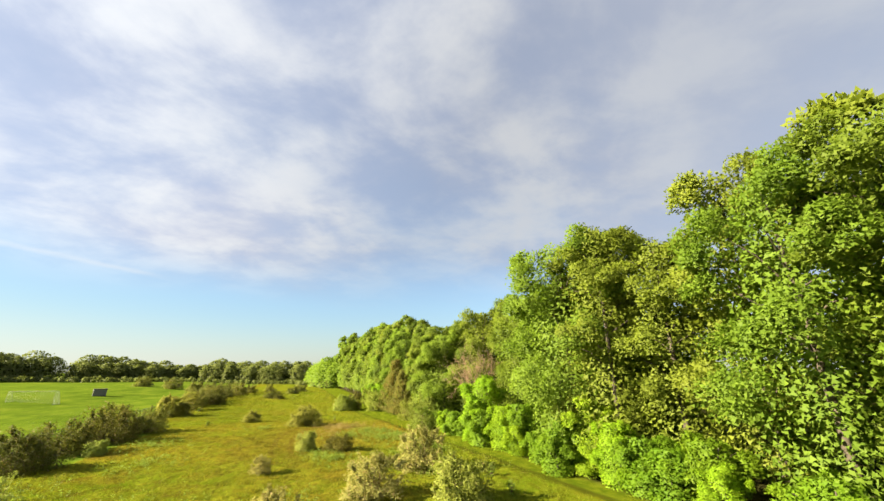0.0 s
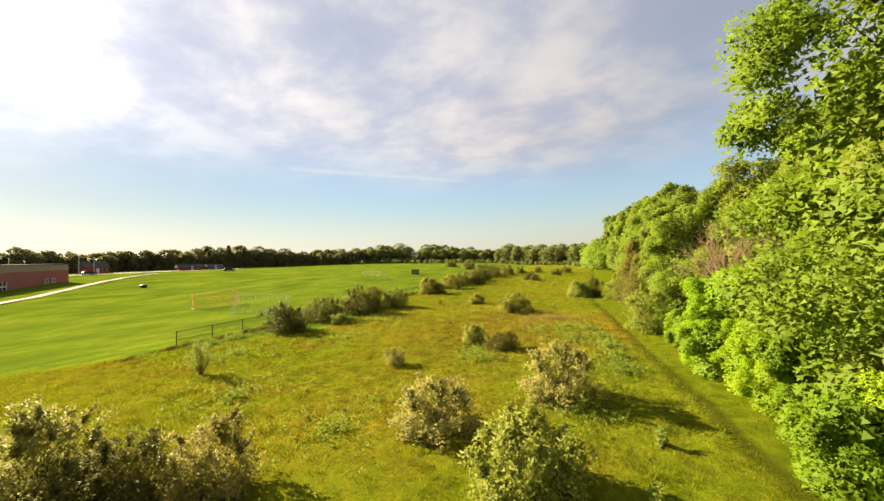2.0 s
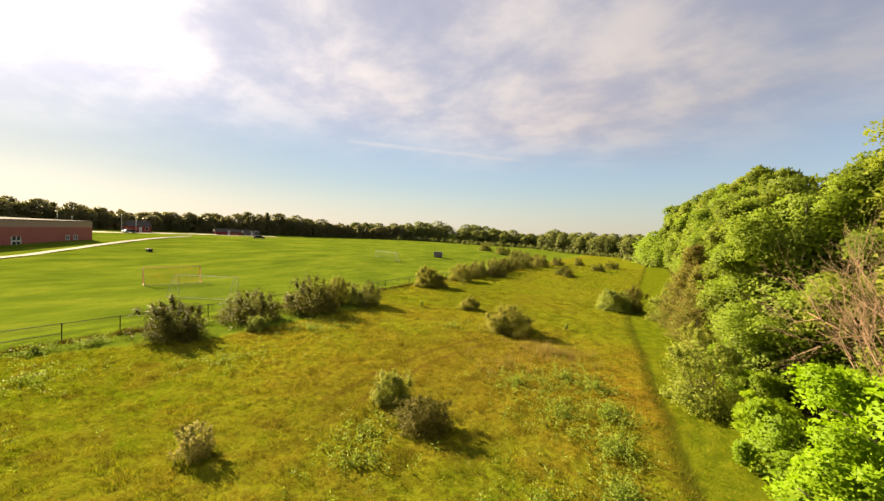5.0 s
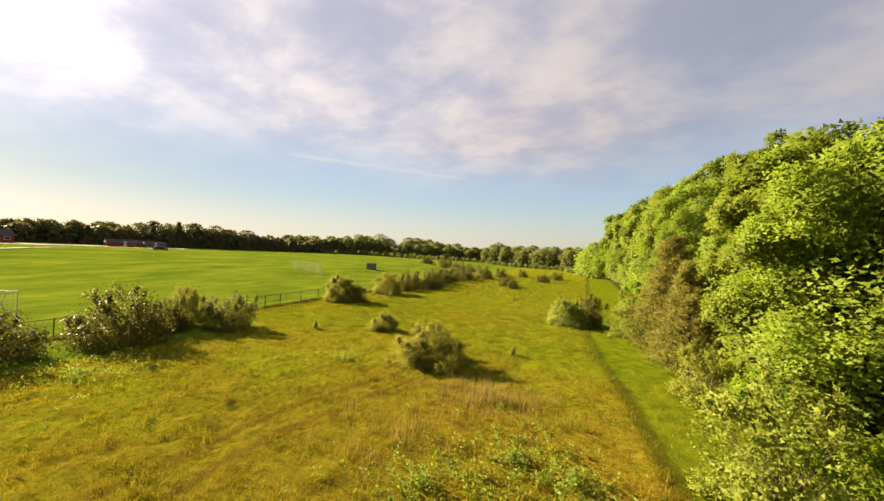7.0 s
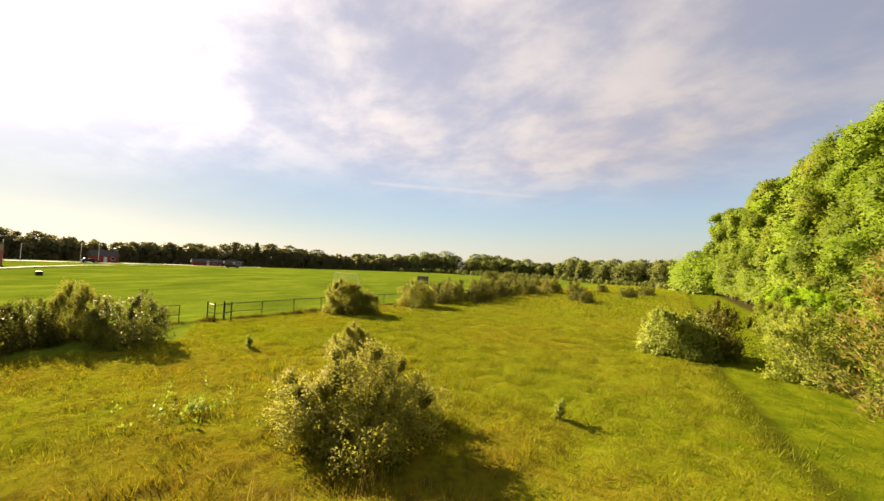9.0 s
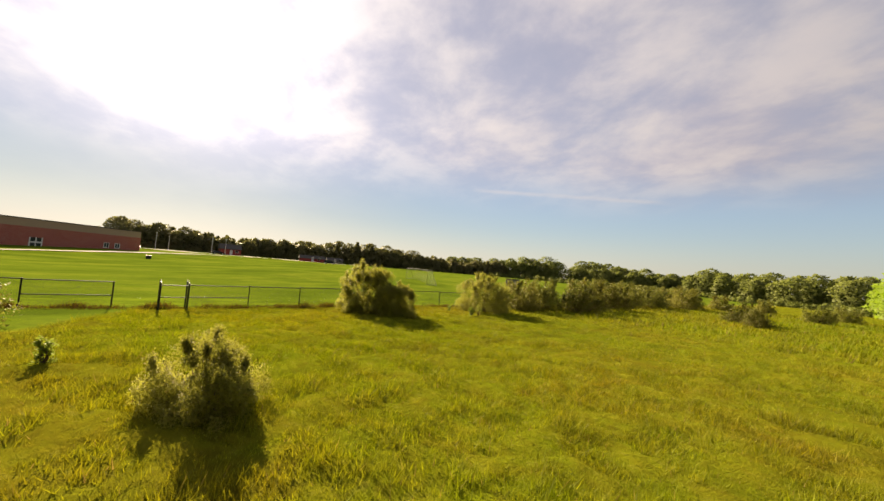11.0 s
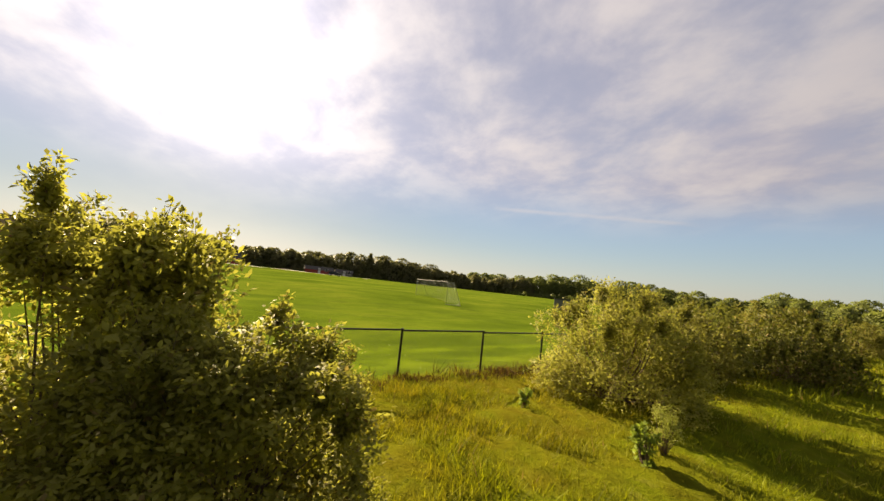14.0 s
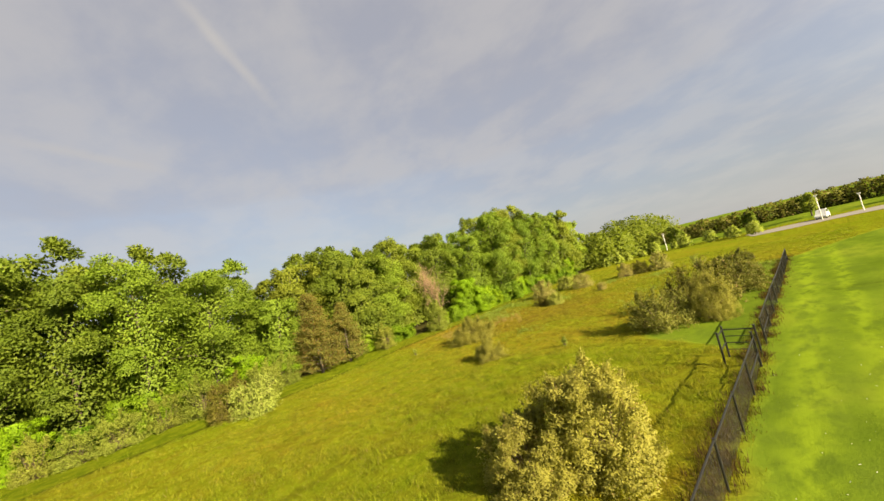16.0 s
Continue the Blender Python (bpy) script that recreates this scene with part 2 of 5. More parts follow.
def ground_material():
    """One sheet: mown lawn west of the mown strip, rough meadow east of it, a mown track under the wood's edge."""
    def build(N):
        pos = N.add("ShaderNodeTexCoord").outputs["Object"]
        xyz = N.add("ShaderNodeSeparateXYZ", {0: pos})
        x, y = xyz.outputs[0], xyz.outputs[1]
        wob = N.noise(pos, 0.35, 4.0)
        wobble = N.math("MULTIPLY", N.math("SUBTRACT", wob, 0.5), 2.4)
        fine = N.noise(pos, 14.0, 6.0, 0.7)
        mid = N.noise(pos, 1.3, 5.0, 0.6)
        big = N.noise(pos, 0.07, 4.0, 0.55)
        # lawn: tracks of the mower, dull and fresh patches
        long = N.add("ShaderNodeMapping", {0: pos, 2: (0.0, 0.0, radians(-8)), 3: (1.0, 0.45, 1.0)}).outputs[0]
        drift = N.noise(long, 0.22, 5.0, 0.62)
        spots = N.noise(long, 1.1, 5.0, 0.65)
        band = N.math("SINE", N.math("ADD", N.math("MULTIPLY", x, 2.1), N.math("MULTIPLY", wob, 2.5)))
        lawn = N.ramp(N.math("ADD", N.math("MULTIPLY", drift, 0.7), N.math("MULTIPLY", big, 0.3)), [(0.38, (0.051, 0.082, 0.008)), (0.50, (0.085, 0.125, 0.012)), (0.62, (0.126, 0.156, 0.017))])
        lawn = N.mix(N.math("MULTIPLY", N.step(spots, 0.46, 0.68), 0.34), lawn, (0.051, 0.077, 0.010))
        lawn = N.mix(N.math("MULTIPLY", N.math("ADD", band, 1.0), 0.045), lawn, (0.109, 0.160, 0.007))
        lawn = N.mix(N.math("MULTIPLY", fine, 0.20), lawn, (0.034, 0.061, 0.007))
        lawn = N.mix(N.math("MULTIPLY", N.step(N.noise(long, 0.55, 4.0, 0.6), 0.50, 0.66), 0.32), lawn, (0.058, 0.087, 0.012))
        lawn = N.mix(N.math("MULTIPLY", N.step(N.noise(pos, 3.2, 4.0, 0.65), 0.50, 0.68), 0.26), lawn, (0.046, 0.069, 0.010))
        for c, wdt in ((-1.4, 1.0), (-3.3, 0.8)):            # wheel tracks along the fence
            d = N.math("ABSOLUTE", N.math("SUBTRACT", N.math("ADD", x, N.math("MULTIPLY", wobble, 0.3)), c))
            lawn = N.mix(N.math("MULTIPLY", N.step(d, wdt, 0.0), N.math("MULTIPLY", N.step(spots, 0.62, 0.38), 0.55)), lawn, (0.156, 0.218, 0.014))
        mead = meadow_tones(N, pos, mid, big)
        mead = N.mix(N.math("MULTIPLY", fine, 0.5), mead, (0.060, 0.060, 0.006))
        beyond = N.step(y, 30.0, 35.0)                      # past the bushes the rough grass runs up to the fence
        edge = N.math("SUBTRACT", N.math("MINIMUM", N.math("SUBTRACT", N.math("MULTIPLY", y, 0.5), 0.3), 6.0), N.math("MULTIPLY", beyond, 6.1))
        is_mead = N.step(N.math("ADD", N.math("SUBTRACT", x, edge), wobble), -0.4, 0.7)
        # two old wheel ruts, their shade put into the colour as brown lines
        rut_x = N.math("SUBTRACT", x, N.math("ADD", 19.2, N.math("MULTIPLY", N.math("POWER", N.math("SUBTRACT", y, 14.5), 2.0), 0.016)))
        for off_x in (0.0, 1.5):
            d = N.math("ABSOLUTE", N.math("SUBTRACT", N.math("ADD", rut_x, N.math("MULTIPLY", wobble, 0.12)), off_x))
            mead = N.mix(N.math("MULTIPLY", N.step(d, 0.30, 0.10), N.math("MULTIPLY", N.math("MULTIPLY", N.step(y, 30.0, 24.0), N.step(y, 7.0, 12.0)), 0.55)), mead, (0.075, 0.045, 0.010))
        rut_line = N.math("SUBTRACT", 40.35, N.math("MULTIPLY", N.math("MINIMUM", N.math("MAXIMUM", y, -30.0), 42.0), 0.125))
        off = N.math("SUBTRACT", rut_line, x)
        wood = N.math("SUBTRACT", N.math("ADD", 36.4, N.math("MULTIPLY", N.math("MAXIMUM", N.math("SUBTRACT", 12.0, y), 0.0), 0.06)), x)
        track = N.step(N.math("ADD", off, N.math("MULTIPLY", wobble, 0.4)), 4.6, 3.9)
        # dark band beside the track: shade of its rut painted into the ground colour
        rut_shade = N.math("MULTIPLY", N.step(N.math("ADD", off, N.math("MULTIPLY", wobble, 0.3)), 3.7, 4.15), N.step(N.math("ADD", off, N.math("MULTIPLY", wobble, 0.35)), 5.0, 4.35))
        mead = N.mix(N.math("MULTIPLY", track, 0.85), mead, N.mix(N.step(N.math("ADD", N.math("MULTIPLY", mid, 0.6), N.math("MULTIPLY", spots, 0.4)), 0.36, 0.62), (0.052, 0.080, 0.005), (0.108, 0.132, 0.009)))
        mead = N.mix(N.math("MULTIPLY", rut_shade, N.math("ADD", 0.25, N.math("MULTIPLY", spots, 0.9))), mead, (0.034, 0.038, 0.005))
        # floor of the wood
        floor = N.mix(mid, (0.03, 0.035, 0.008), (0.06, 0.05, 0.02))
        mead = N.mix(N.step(wood, -0.6, -2.0), mead, floor)
        is_mead = N.math("MULTIPLY", is_mead, N.step(y, -75.0, -60.0))
        col = N.mix(is_mead, lawn, mead)
        h = N.math("MULTIPLY", N.math("ADD", N.math("MULTIPLY", fine, 0.5), mid), N.math("ADD", 0.15, N.math("MULTIPLY", is_mead, 0.85)))
        return principled(N, col, 1.0, 0.0, h, 0.9, 0.22, 0.0)
    return material("grass_ground", build)


def grass_material(name, lift, dry, dry_share):
    """Blades that take the tone of the patch they stand in."""
    def build(N):
        pos = N.add("ShaderNodeTexCoord").outputs["Object"]
        xyz = N.add("ShaderNodeSeparateXYZ", {0: pos})
        foot = N.add("ShaderNodeCombineXYZ", {0: xyz.outputs[0], 1: xyz.outputs[1], 2: 0.0}).outputs[0]
        blade = N.add("ShaderNodeNewGeometry").outputs["Random Per Island"]
        tone = meadow_tones(N, foot, N.noise(foot, 1.3, 5.0, 0.6), N.noise(foot, 0.07, 4.0, 0.55))
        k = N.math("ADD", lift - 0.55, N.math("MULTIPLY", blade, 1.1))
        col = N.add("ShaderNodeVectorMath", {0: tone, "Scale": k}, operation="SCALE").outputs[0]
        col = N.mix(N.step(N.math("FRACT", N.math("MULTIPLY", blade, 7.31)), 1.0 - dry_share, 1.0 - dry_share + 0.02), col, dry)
        body = principled(N, col, 0.7, spec=0.1)
        glow = N.add("ShaderNodeBsdfTranslucent", {0: N.mix(1.0, col, (1.3, 1.25, 0.7), "MULTIPLY")}).outputs[0]
        return N.add("ShaderNodeMixShader", {0: 0.38, 1: body, 2: glow}).outputs[0]
    return material(name, build)


def brick_material():
    def build(N):
        where = N.add("ShaderNodeTexCoord").outputs["Object"]
        xyz = N.add("ShaderNodeSeparateXYZ", {0: where})
        wall = N.add("ShaderNodeCombineXYZ", {0: N.math("ADD", xyz.outputs[0], xyz.outputs[1]), 1: xyz.outputs[2], 2: 0.0}).outputs[0]
        b = N.add("ShaderNodeTexBrick", {"Vector": wall, "Color1": (0.30, 0.070, 0.055, 1), "Color2": (0.38, 0.110, 0.080, 1), "Mortar": (0.34, 0.23, 0.18, 1), "Scale": 1.0, "Mortar Size": 0.012, "Brick Width": 0.4, "Row Height": 0.2})
        big = N.noise(where, 0.25, 3.0)
        col = N.mix(N.math("MULTIPLY", big, 0.4), b.outputs[0], (0.23, 0.055, 0.045))
        return principled(N, col, 0.85, 0.0, b.outputs[1], -0.3, 0.01)
    return material("red_brick", build)


M_GROUND = ground_material()
M_BRICK = brick_material()
M_TAN = plain("tan_block", (0.31, 0.215, 0.15), 0.9, vary=0.1, scale=1.5)
M_ROOF = plain("grey_roof", (0.060, 0.055, 0.05), 1.0)
M_WHITE = plain("white_paint", (0.58, 0.57, 0.54), 0.45)
M_PETAL = plain("white_petals", (0.72, 0.72, 0.66), 0.7, vary=0.05)
M_GLASS = plain("dark_glass", (0.03, 0.035, 0.04), 0.08, vary=0.05)
# sky reflection painted as a pale base colour, for the clerestory panes
M_SKYPANE = plain("pale_sky_reflection", (0.62, 0.64, 0.64), 0.15, vary=0.05)
M_BLACK = plain("black_coated_steel", (0.012, 0.012, 0.013), 0.4, vary=0.3)
M_CONC = plain("pale_concrete", (0.150, 0.132, 0.100), 0.9, scale=2.0)
M_ASPH = plain("asphalt", (0.16, 0.145, 0.13), 0.9, scale=3.0)
M_BARK = plain("grey_bark", (0.075, 0.060, 0.045), 0.9, vary=0.4, scale=9.0, bump=0.8)
M_STEM = plain("brown_stem", (0.11, 0.075, 0.052), 0.9, vary=0.3, scale=12.0)
M_DEAD = plain("dead_wood", (0.25, 0.165, 0.10), 0.9, vary=0.25, scale=10.0)
L_OAK = foliage("oak_leaves", (0.056, 0.094, 0.011), (0.196, 0.240, 0.030))
L_LIME = foliage("lime_green_leaves", (0.125, 0.235, 0.010), (0.250, 0.370, 0.020))
L_MAPLE = foliage("maple_leaves", (0.066, 0.118, 0.012), (0.218, 0.298, 0.034))
L_ASH = foliage("ash_leaves", (0.074, 0.112, 0.014), (0.215, 0.268, 0.034))
L_WILLOW = foliage("soft_pale_green_leaves", (0.124, 0.163, 0.023), (0.305, 0.345, 0.065))
L_UNDER = foliage("undergrowth_leaves", (0.060, 0.132, 0.008), (0.185, 0.275, 0.018))
L_NEAR = foliage("olive_green_small_leaves", (0.148, 0.146, 0.030), (0.370, 0.350, 0.076), 0.52, dry=(0.20, 0.15, 0.05), dry_share=0.05)
L_WEED = foliage("weed_leaves", (0.125, 0.180, 0.024), (0.260, 0.325, 0.060), 0.45)
L_PALE = foliage("grey_green_leaves", (0.155, 0.198, 0.032), (0.320, 0.365, 0.080), 0.4, dry=(0.25, 0.21, 0.08), dry_share=0.06)
L_MID = foliage("olive_green_leaves", (0.085, 0.095, 0.018), (0.215, 0.218, 0.046), 0.38, dry=(0.20, 0.15, 0.05), dry_share=0.05)
L_OLIVE = foliage("olive_leaves", (0.050, 0.058, 0.010), (0.140, 0.140, 0.024), 0.32, dry=(0.18, 0.13, 0.05), dry_share=0.08)
L_STRAW = foliage("straw_and_flowering_leaves", (0.165, 0.172, 0.040), (0.370, 0.345, 0.110), 0.4, dry=(0.33, 0.25, 0.11), dry_share=0.14)
L_PINE = foliage("brown_pine_needles", (0.085, 0.105, 0.020), (0.220, 0.225, 0.050), 0.42, dry=(0.23, 0.135, 0.045), dry_share=0.20)
# both far foliage tones are lightened: distance haze mixed into the leaf colour
L_FAR = foliage("hazed_far_wood_leaves", (0.085, 0.110, 0.030), (0.185, 0.205, 0.055), 0.4)
L_FIR = foliage("hazed_dark_fir_needles", (0.085, 0.092, 0.038), (0.185, 0.185, 0.075), 0.4)
L_STALK = foliage("dry_flower_stalks", (0.160, 0.130, 0.040), (0.330, 0.260, 0.090), 0.35)
L_GRASS = grass_material("meadow_grass", 1.15, (0.20, 0.15, 0.05), 0.04)
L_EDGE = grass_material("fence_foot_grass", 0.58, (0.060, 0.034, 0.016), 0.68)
L_TURF = foliage("lawn_grass", (0.068, 0.118, 0.008), (0.135, 0.190, 0.015), 0.4)


# ---------------------------------------------------------------- tools
def smooth(t):
    t = np.clip(t, 0.0, 1.0)
    return t * t * (3 - 2 * t)


def gz(x, y):
    """The height of the ground: level by the fence, rising towards the school and the far side of the lawn."""
    x, y = np.asarray(x, float), np.asarray(y, float)
    a = 1.3 * smooth((-x - 8) / 30) * smooth((y - 20) / 45)
    b = 1.8 * smooth((-x - 40) / 70)
    c = 0.8 * smooth((-y - 30) / 70) * smooth((20 - x) / 30)
    d = 1.2 * smooth((-x - 120) / 120)
    return np.maximum(np.maximum(a, b), c) + d + 0.05 * np.sin(x * 0.37 + 1.0) * np.sin(y * 0.29)


def wood_edge(y):
    return 36.4 + 0.06 * max(12.0 - max(y, -30.0), 0.0)


def track_edge(y):
    return 36.0 - 0.125 * np.clip(y, -30, 42)


def mesh_of(name, verts, faces, mat, smooth_faces=False):
    """A mesh from arrays; faces all have the same number of corners."""
    verts, faces = np.asarray(verts, np.float32), np.asarray(faces, np.int32)
    me = bpy.data.meshes.new(name)
    k = faces.shape[1]
    me.vertices.add(len(verts))
    me.vertices.foreach_set("co", verts.ravel())
    me.loops.add(faces.size)
    me.loops.foreach_set("vertex_index", faces.ravel())
    me.polygons.add(len(faces))
    me.polygons.foreach_set("loop_start", np.arange(0, faces.size, k, dtype=np.int32))
    if smooth_faces:
        me.polygons.foreach_set("use_smooth", np.ones(len(faces), bool))
    me.materials.append(mat)
    me.update(calc_edges=True)
    return me


def part_mesh(name, me, parent, label=""):
    ob = new(name, me)
    ob.parent = parent
    return tagged(ob, label)


def part(name, bm, mat, parent, label="", smooth_faces=False):
    me = bpy.data.meshes.new(name)
    bm.to_mesh(me)
    bm.free()
    me.materials.append(mat)
    if smooth_faces:
        me.polygons.foreach_set("use_smooth", np.ones(len(me.polygons), bool))
    ob = new(name, me)
    if parent:
        ob.parent = parent
    return tagged(ob, label)


def thing(name, x, y, label, category, group="", z=None, rz=0.0):
    ob = new(name)
    ob.matrix_basis = pose(x, y, float(gz(x, y)) if z is None else z, 0, 0, rz)
    return tagged(ob, label, category, group)


def box(bm, x0, y0, z0, x1, y1, z1, bevel=0.0):
    r = bmesh.ops.create_cube(bm, size=1.0)["verts"]
    bmesh.ops.transform(bm, verts=r, matrix=Matrix.Translation(((x0 + x1) / 2, (y0 + y1) / 2, (z0 + z1) / 2)) @ Matrix.Diagonal((x1 - x0, y1 - y0, z1 - z0, 1)))
    if bevel:
        es = {e for v in r for e in v.link_edges}
        bmesh.ops.bevel(bm, geom=list(es), offset=bevel, segments=1, affect="EDGES")
    return bm


class Tubes:
    """Tapered limbs gathered in one mesh."""

    def __init__(self, sides=6):
        self.v, self.f, self.n, self.sides = [], [], 0, sides

    def add(self, pts, radii):
        pts = [Vector(p) for p in pts]
        s = self.sides
        for i, (p, r) in enumerate(zip(pts, radii)):
            d = (pts[min(i + 1, len(pts) - 1)] - pts[max(i - 1, 0)]).normalized()
            a = d.orthogonal().normalized()
            b = d.cross(a)
            for k in range(s):
                t = 2 * math.pi * k / s
                self.v.append(p + (a * math.cos(t) + b * math.sin(t)) * r)
            if i:
                o = self.n + (i - 1) * s
                for k in range(s):
                    self.f.append((o + k, o + (k + 1) % s, o + s + (k + 1) % s, o + s + k))
        self.n += len(pts) * s
        o = self.n - s
        if s >= 4:
            self.f.append((o, o + 1, o + 2, o + 3))

    def mesh(self, name, mat):
        return mesh_of(name, [tuple(p) for p in self.v], self.f, mat, True)


def rounded(me, normals, corners):
    """Sets the shading normals of a mesh of loose leaves, one a leaf."""
    me.normals_split_custom_set_from_vertices(np.repeat(normals, corners, 0))
    return me


def leaf_mesh(name, at, out, size, mat, rng, narrow=0.55, droop=0.15, face=0.0, simple=False):
    """Leaves as folded lozenges at the points: growing along out, or, with face, spread flat with their upper sides that way."""
    n = len(at)
    size = size * rng.uniform(0.65, 1.35, n)
    d = out + rng.normal(0, 0.55, (n, 3))
    d[:, 2] -= droop
    flat = rng.uniform(0, 1, n) < face
    up = out / (np.linalg.norm(out, axis=1)[:, None] + 1e-9) * 0.75 + np.array([0, 0, 0.45]) + rng.normal(0, 0.38, (n, 3))
    d = np.where(flat[:, None], np.cross(up, rng.normal(0, 1, (n, 3))), d)
    d /= np.linalg.norm(d, axis=1)[:, None] + 1e-9
    side = np.where(flat[:, None], np.cross(d, up), np.cross(d, rng.normal(0, 1, (n, 3))))
    side /= np.linalg.norm(side, axis=1)[:, None] + 1e-9
    nrm = np.cross(side, d)
    way = out / (np.linalg.norm(out, axis=1)[:, None] + 1e-9)
    turned = np.where((nrm * way).sum(1) < 0, -1.0, 1.0)[:, None]        # upper sides outwards
    side, nrm = side * turned, nrm * turned
    soft = way * 0.8 + nrm * 0.45                       # leaves of one clump shade as one rounded mass
    soft /= np.linalg.norm(soft, axis=1)[:, None] + 1e-9
    L, Wd = size[:, None], size[:, None] * narrow
    if simple:                                          # one pointed face a leaf
        v = np.stack([at + d * L * 0.2 + side * Wd * 0.55, at + d * L * 1.1 + nrm * Wd * 0.1, at + d * L * 0.2 - side * Wd * 0.55], 1).reshape(-1, 3)
        return rounded(mesh_of(name, v, np.arange(3 * n).reshape(-1, 3), mat, True), soft, 3)
    a = at
    b = at + d * L * 0.5 + side * Wd * 0.5 + nrm * Wd * 0.18
    c = at + d * L
    e = at + d * L * 0.5 - side * Wd * 0.5 + nrm * Wd * 0.18
    v = np.stack([a, b, c, e], 1).reshape(-1, 3)
    f = np.arange(4 * n).reshape(-1, 4)
    return rounded(mesh_of(name, v, f, mat, True), soft, 4)


def ball_points(n, rng):
    p = rng.normal(0, 1, (n, 3))
    return p / np.linalg.norm(p, axis=1)[:, None]


def crown_points(h, r, base, lobes, per, rng, top=0.5):
    """Points over a crown between base and h, radius r: rounded boughs with gaps between, each a heap of leafy clumps; and the way out at each."""
    at, out = [], []
    clumps = 9
    boughs = max(6, lobes // clumps)
    turn = rng.uniform(0, 6.28)
    for i in range(boughs):
        k = (i + rng.uniform(0.1, 0.9)) / boughs
        prof = math.sin(math.pi * min(1.0, 0.24 + 0.62 * k)) ** top
        a = turn + i * 2.4 + rng.normal(0, 0.25)
        size = r * rng.uniform(0.34, 0.50) * (1.0 - 0.22 * k)
        z = base + size * 0.5 + (h - base - size * 1.5) * k ** 0.68
        rr = max(0.0, r * prof * rng.uniform(0.78, 1.05) - size * 0.75)
        c = np.array([rr * math.cos(a), rr * math.sin(a), z])
        away = np.array([math.cos(a), math.sin(a), 0.25 + 0.5 * k])
        for _ in range(clumps):
            e = ball_points(1, rng)[0]
            if e @ away < -0.15:
                e = -e
            e = e * size * rng.uniform(0.45, 0.85) * np.array([1.0, 1.0, 0.8])
            part_r = size * rng.uniform(0.36, 0.56)
            p = ball_points(per, rng)
            p[:, 2] = np.where(p[:, 2] < -0.35, -p[:, 2], p[:, 2])
            at.append(c + e + p * part_r * rng.uniform(0.45, 1.0, (per, 1)))
            out.append(p * 0.9 + away * 0.4)
    return np.concatenate(at), np.concatenate(out)


def inner_points(h, r, base, n, rng, top=0.5):
    """Shaded leaves deep in the crown, which close it against the sky."""
    k = rng.uniform(0.0, 0.9, n)
    prof = np.sin(math.pi * np.minimum(1.0, 0.25 + 0.75 * k ** 0.9)) ** top
    a, q = rng.uniform(0, 2 * math.pi, n), np.sqrt(rng.uniform(0.0, 0.42, n)) * r * prof
    at = np.stack([np.cos(a) * q, np.sin(a) * q, base + (h - base) * k], 1)
    return at, np.stack([np.cos(a), np.sin(a), np.full(n, 0.3)], 1)


def tree(name, label, x, y, h, r, base, leaves, leaf, lobes, per, seed, group="", top=0.5, trunk=0.17):
    """A broadleaved tree: tapered trunk with limbs, crown of lobes of small leaves."""
    rng = np.random.default_rng(seed)
    ob = thing(name, x, y, label, "tree", group)
    T = Tubes(7)
    lean = rng.uniform(-0.5, 0.5, 2)
    axis = [Vector((lean[0] * k * k, lean[1] * k * k, -0.2 + h * 0.9 * k)) for k in np.linspace(0, 1, 7)]
    T.add(axis, [trunk * (1.25 - k) + 0.01 for k in np.linspace(0, 1, 7)])
    for i in range(12):
        k = rng.uniform(0.2, 0.85)
        p = axis[0].lerp(axis[-1], k)
        a = rng.uniform(0, 2 * math.pi)
        reach = r * rng.uniform(0.5, 0.85) * (1.1 - 0.5 * k)
        e = p + Vector((math.cos(a) * reach, math.sin(a) * reach, reach * rng.uniform(0.3, 0.9)))
        T.add([p, p.lerp(e, 0.5) + Vector((0, 0, 0.15 * reach)), e], [trunk * (1.0 - k) * 0.55 + 0.02, trunk * 0.25, 0.012])
    part_mesh("trunk", T.mesh("trunk", M_BARK), ob)
    at, out = crown_points(h, r, base, lobes, per, rng, top)
    deep, way = inner_points(h, r, base, len(at) // 3, rng, top)
    size = np.concatenate([np.full(len(at), leaf), np.full(len(deep), leaf * 1.4)])
    part_mesh("crown", leaf_mesh("crown", np.concatenate([at, deep]), np.concatenate([out, way]), size, leaves, rng, 0.78, 0.15, 0.6, True), ob)
    return ob


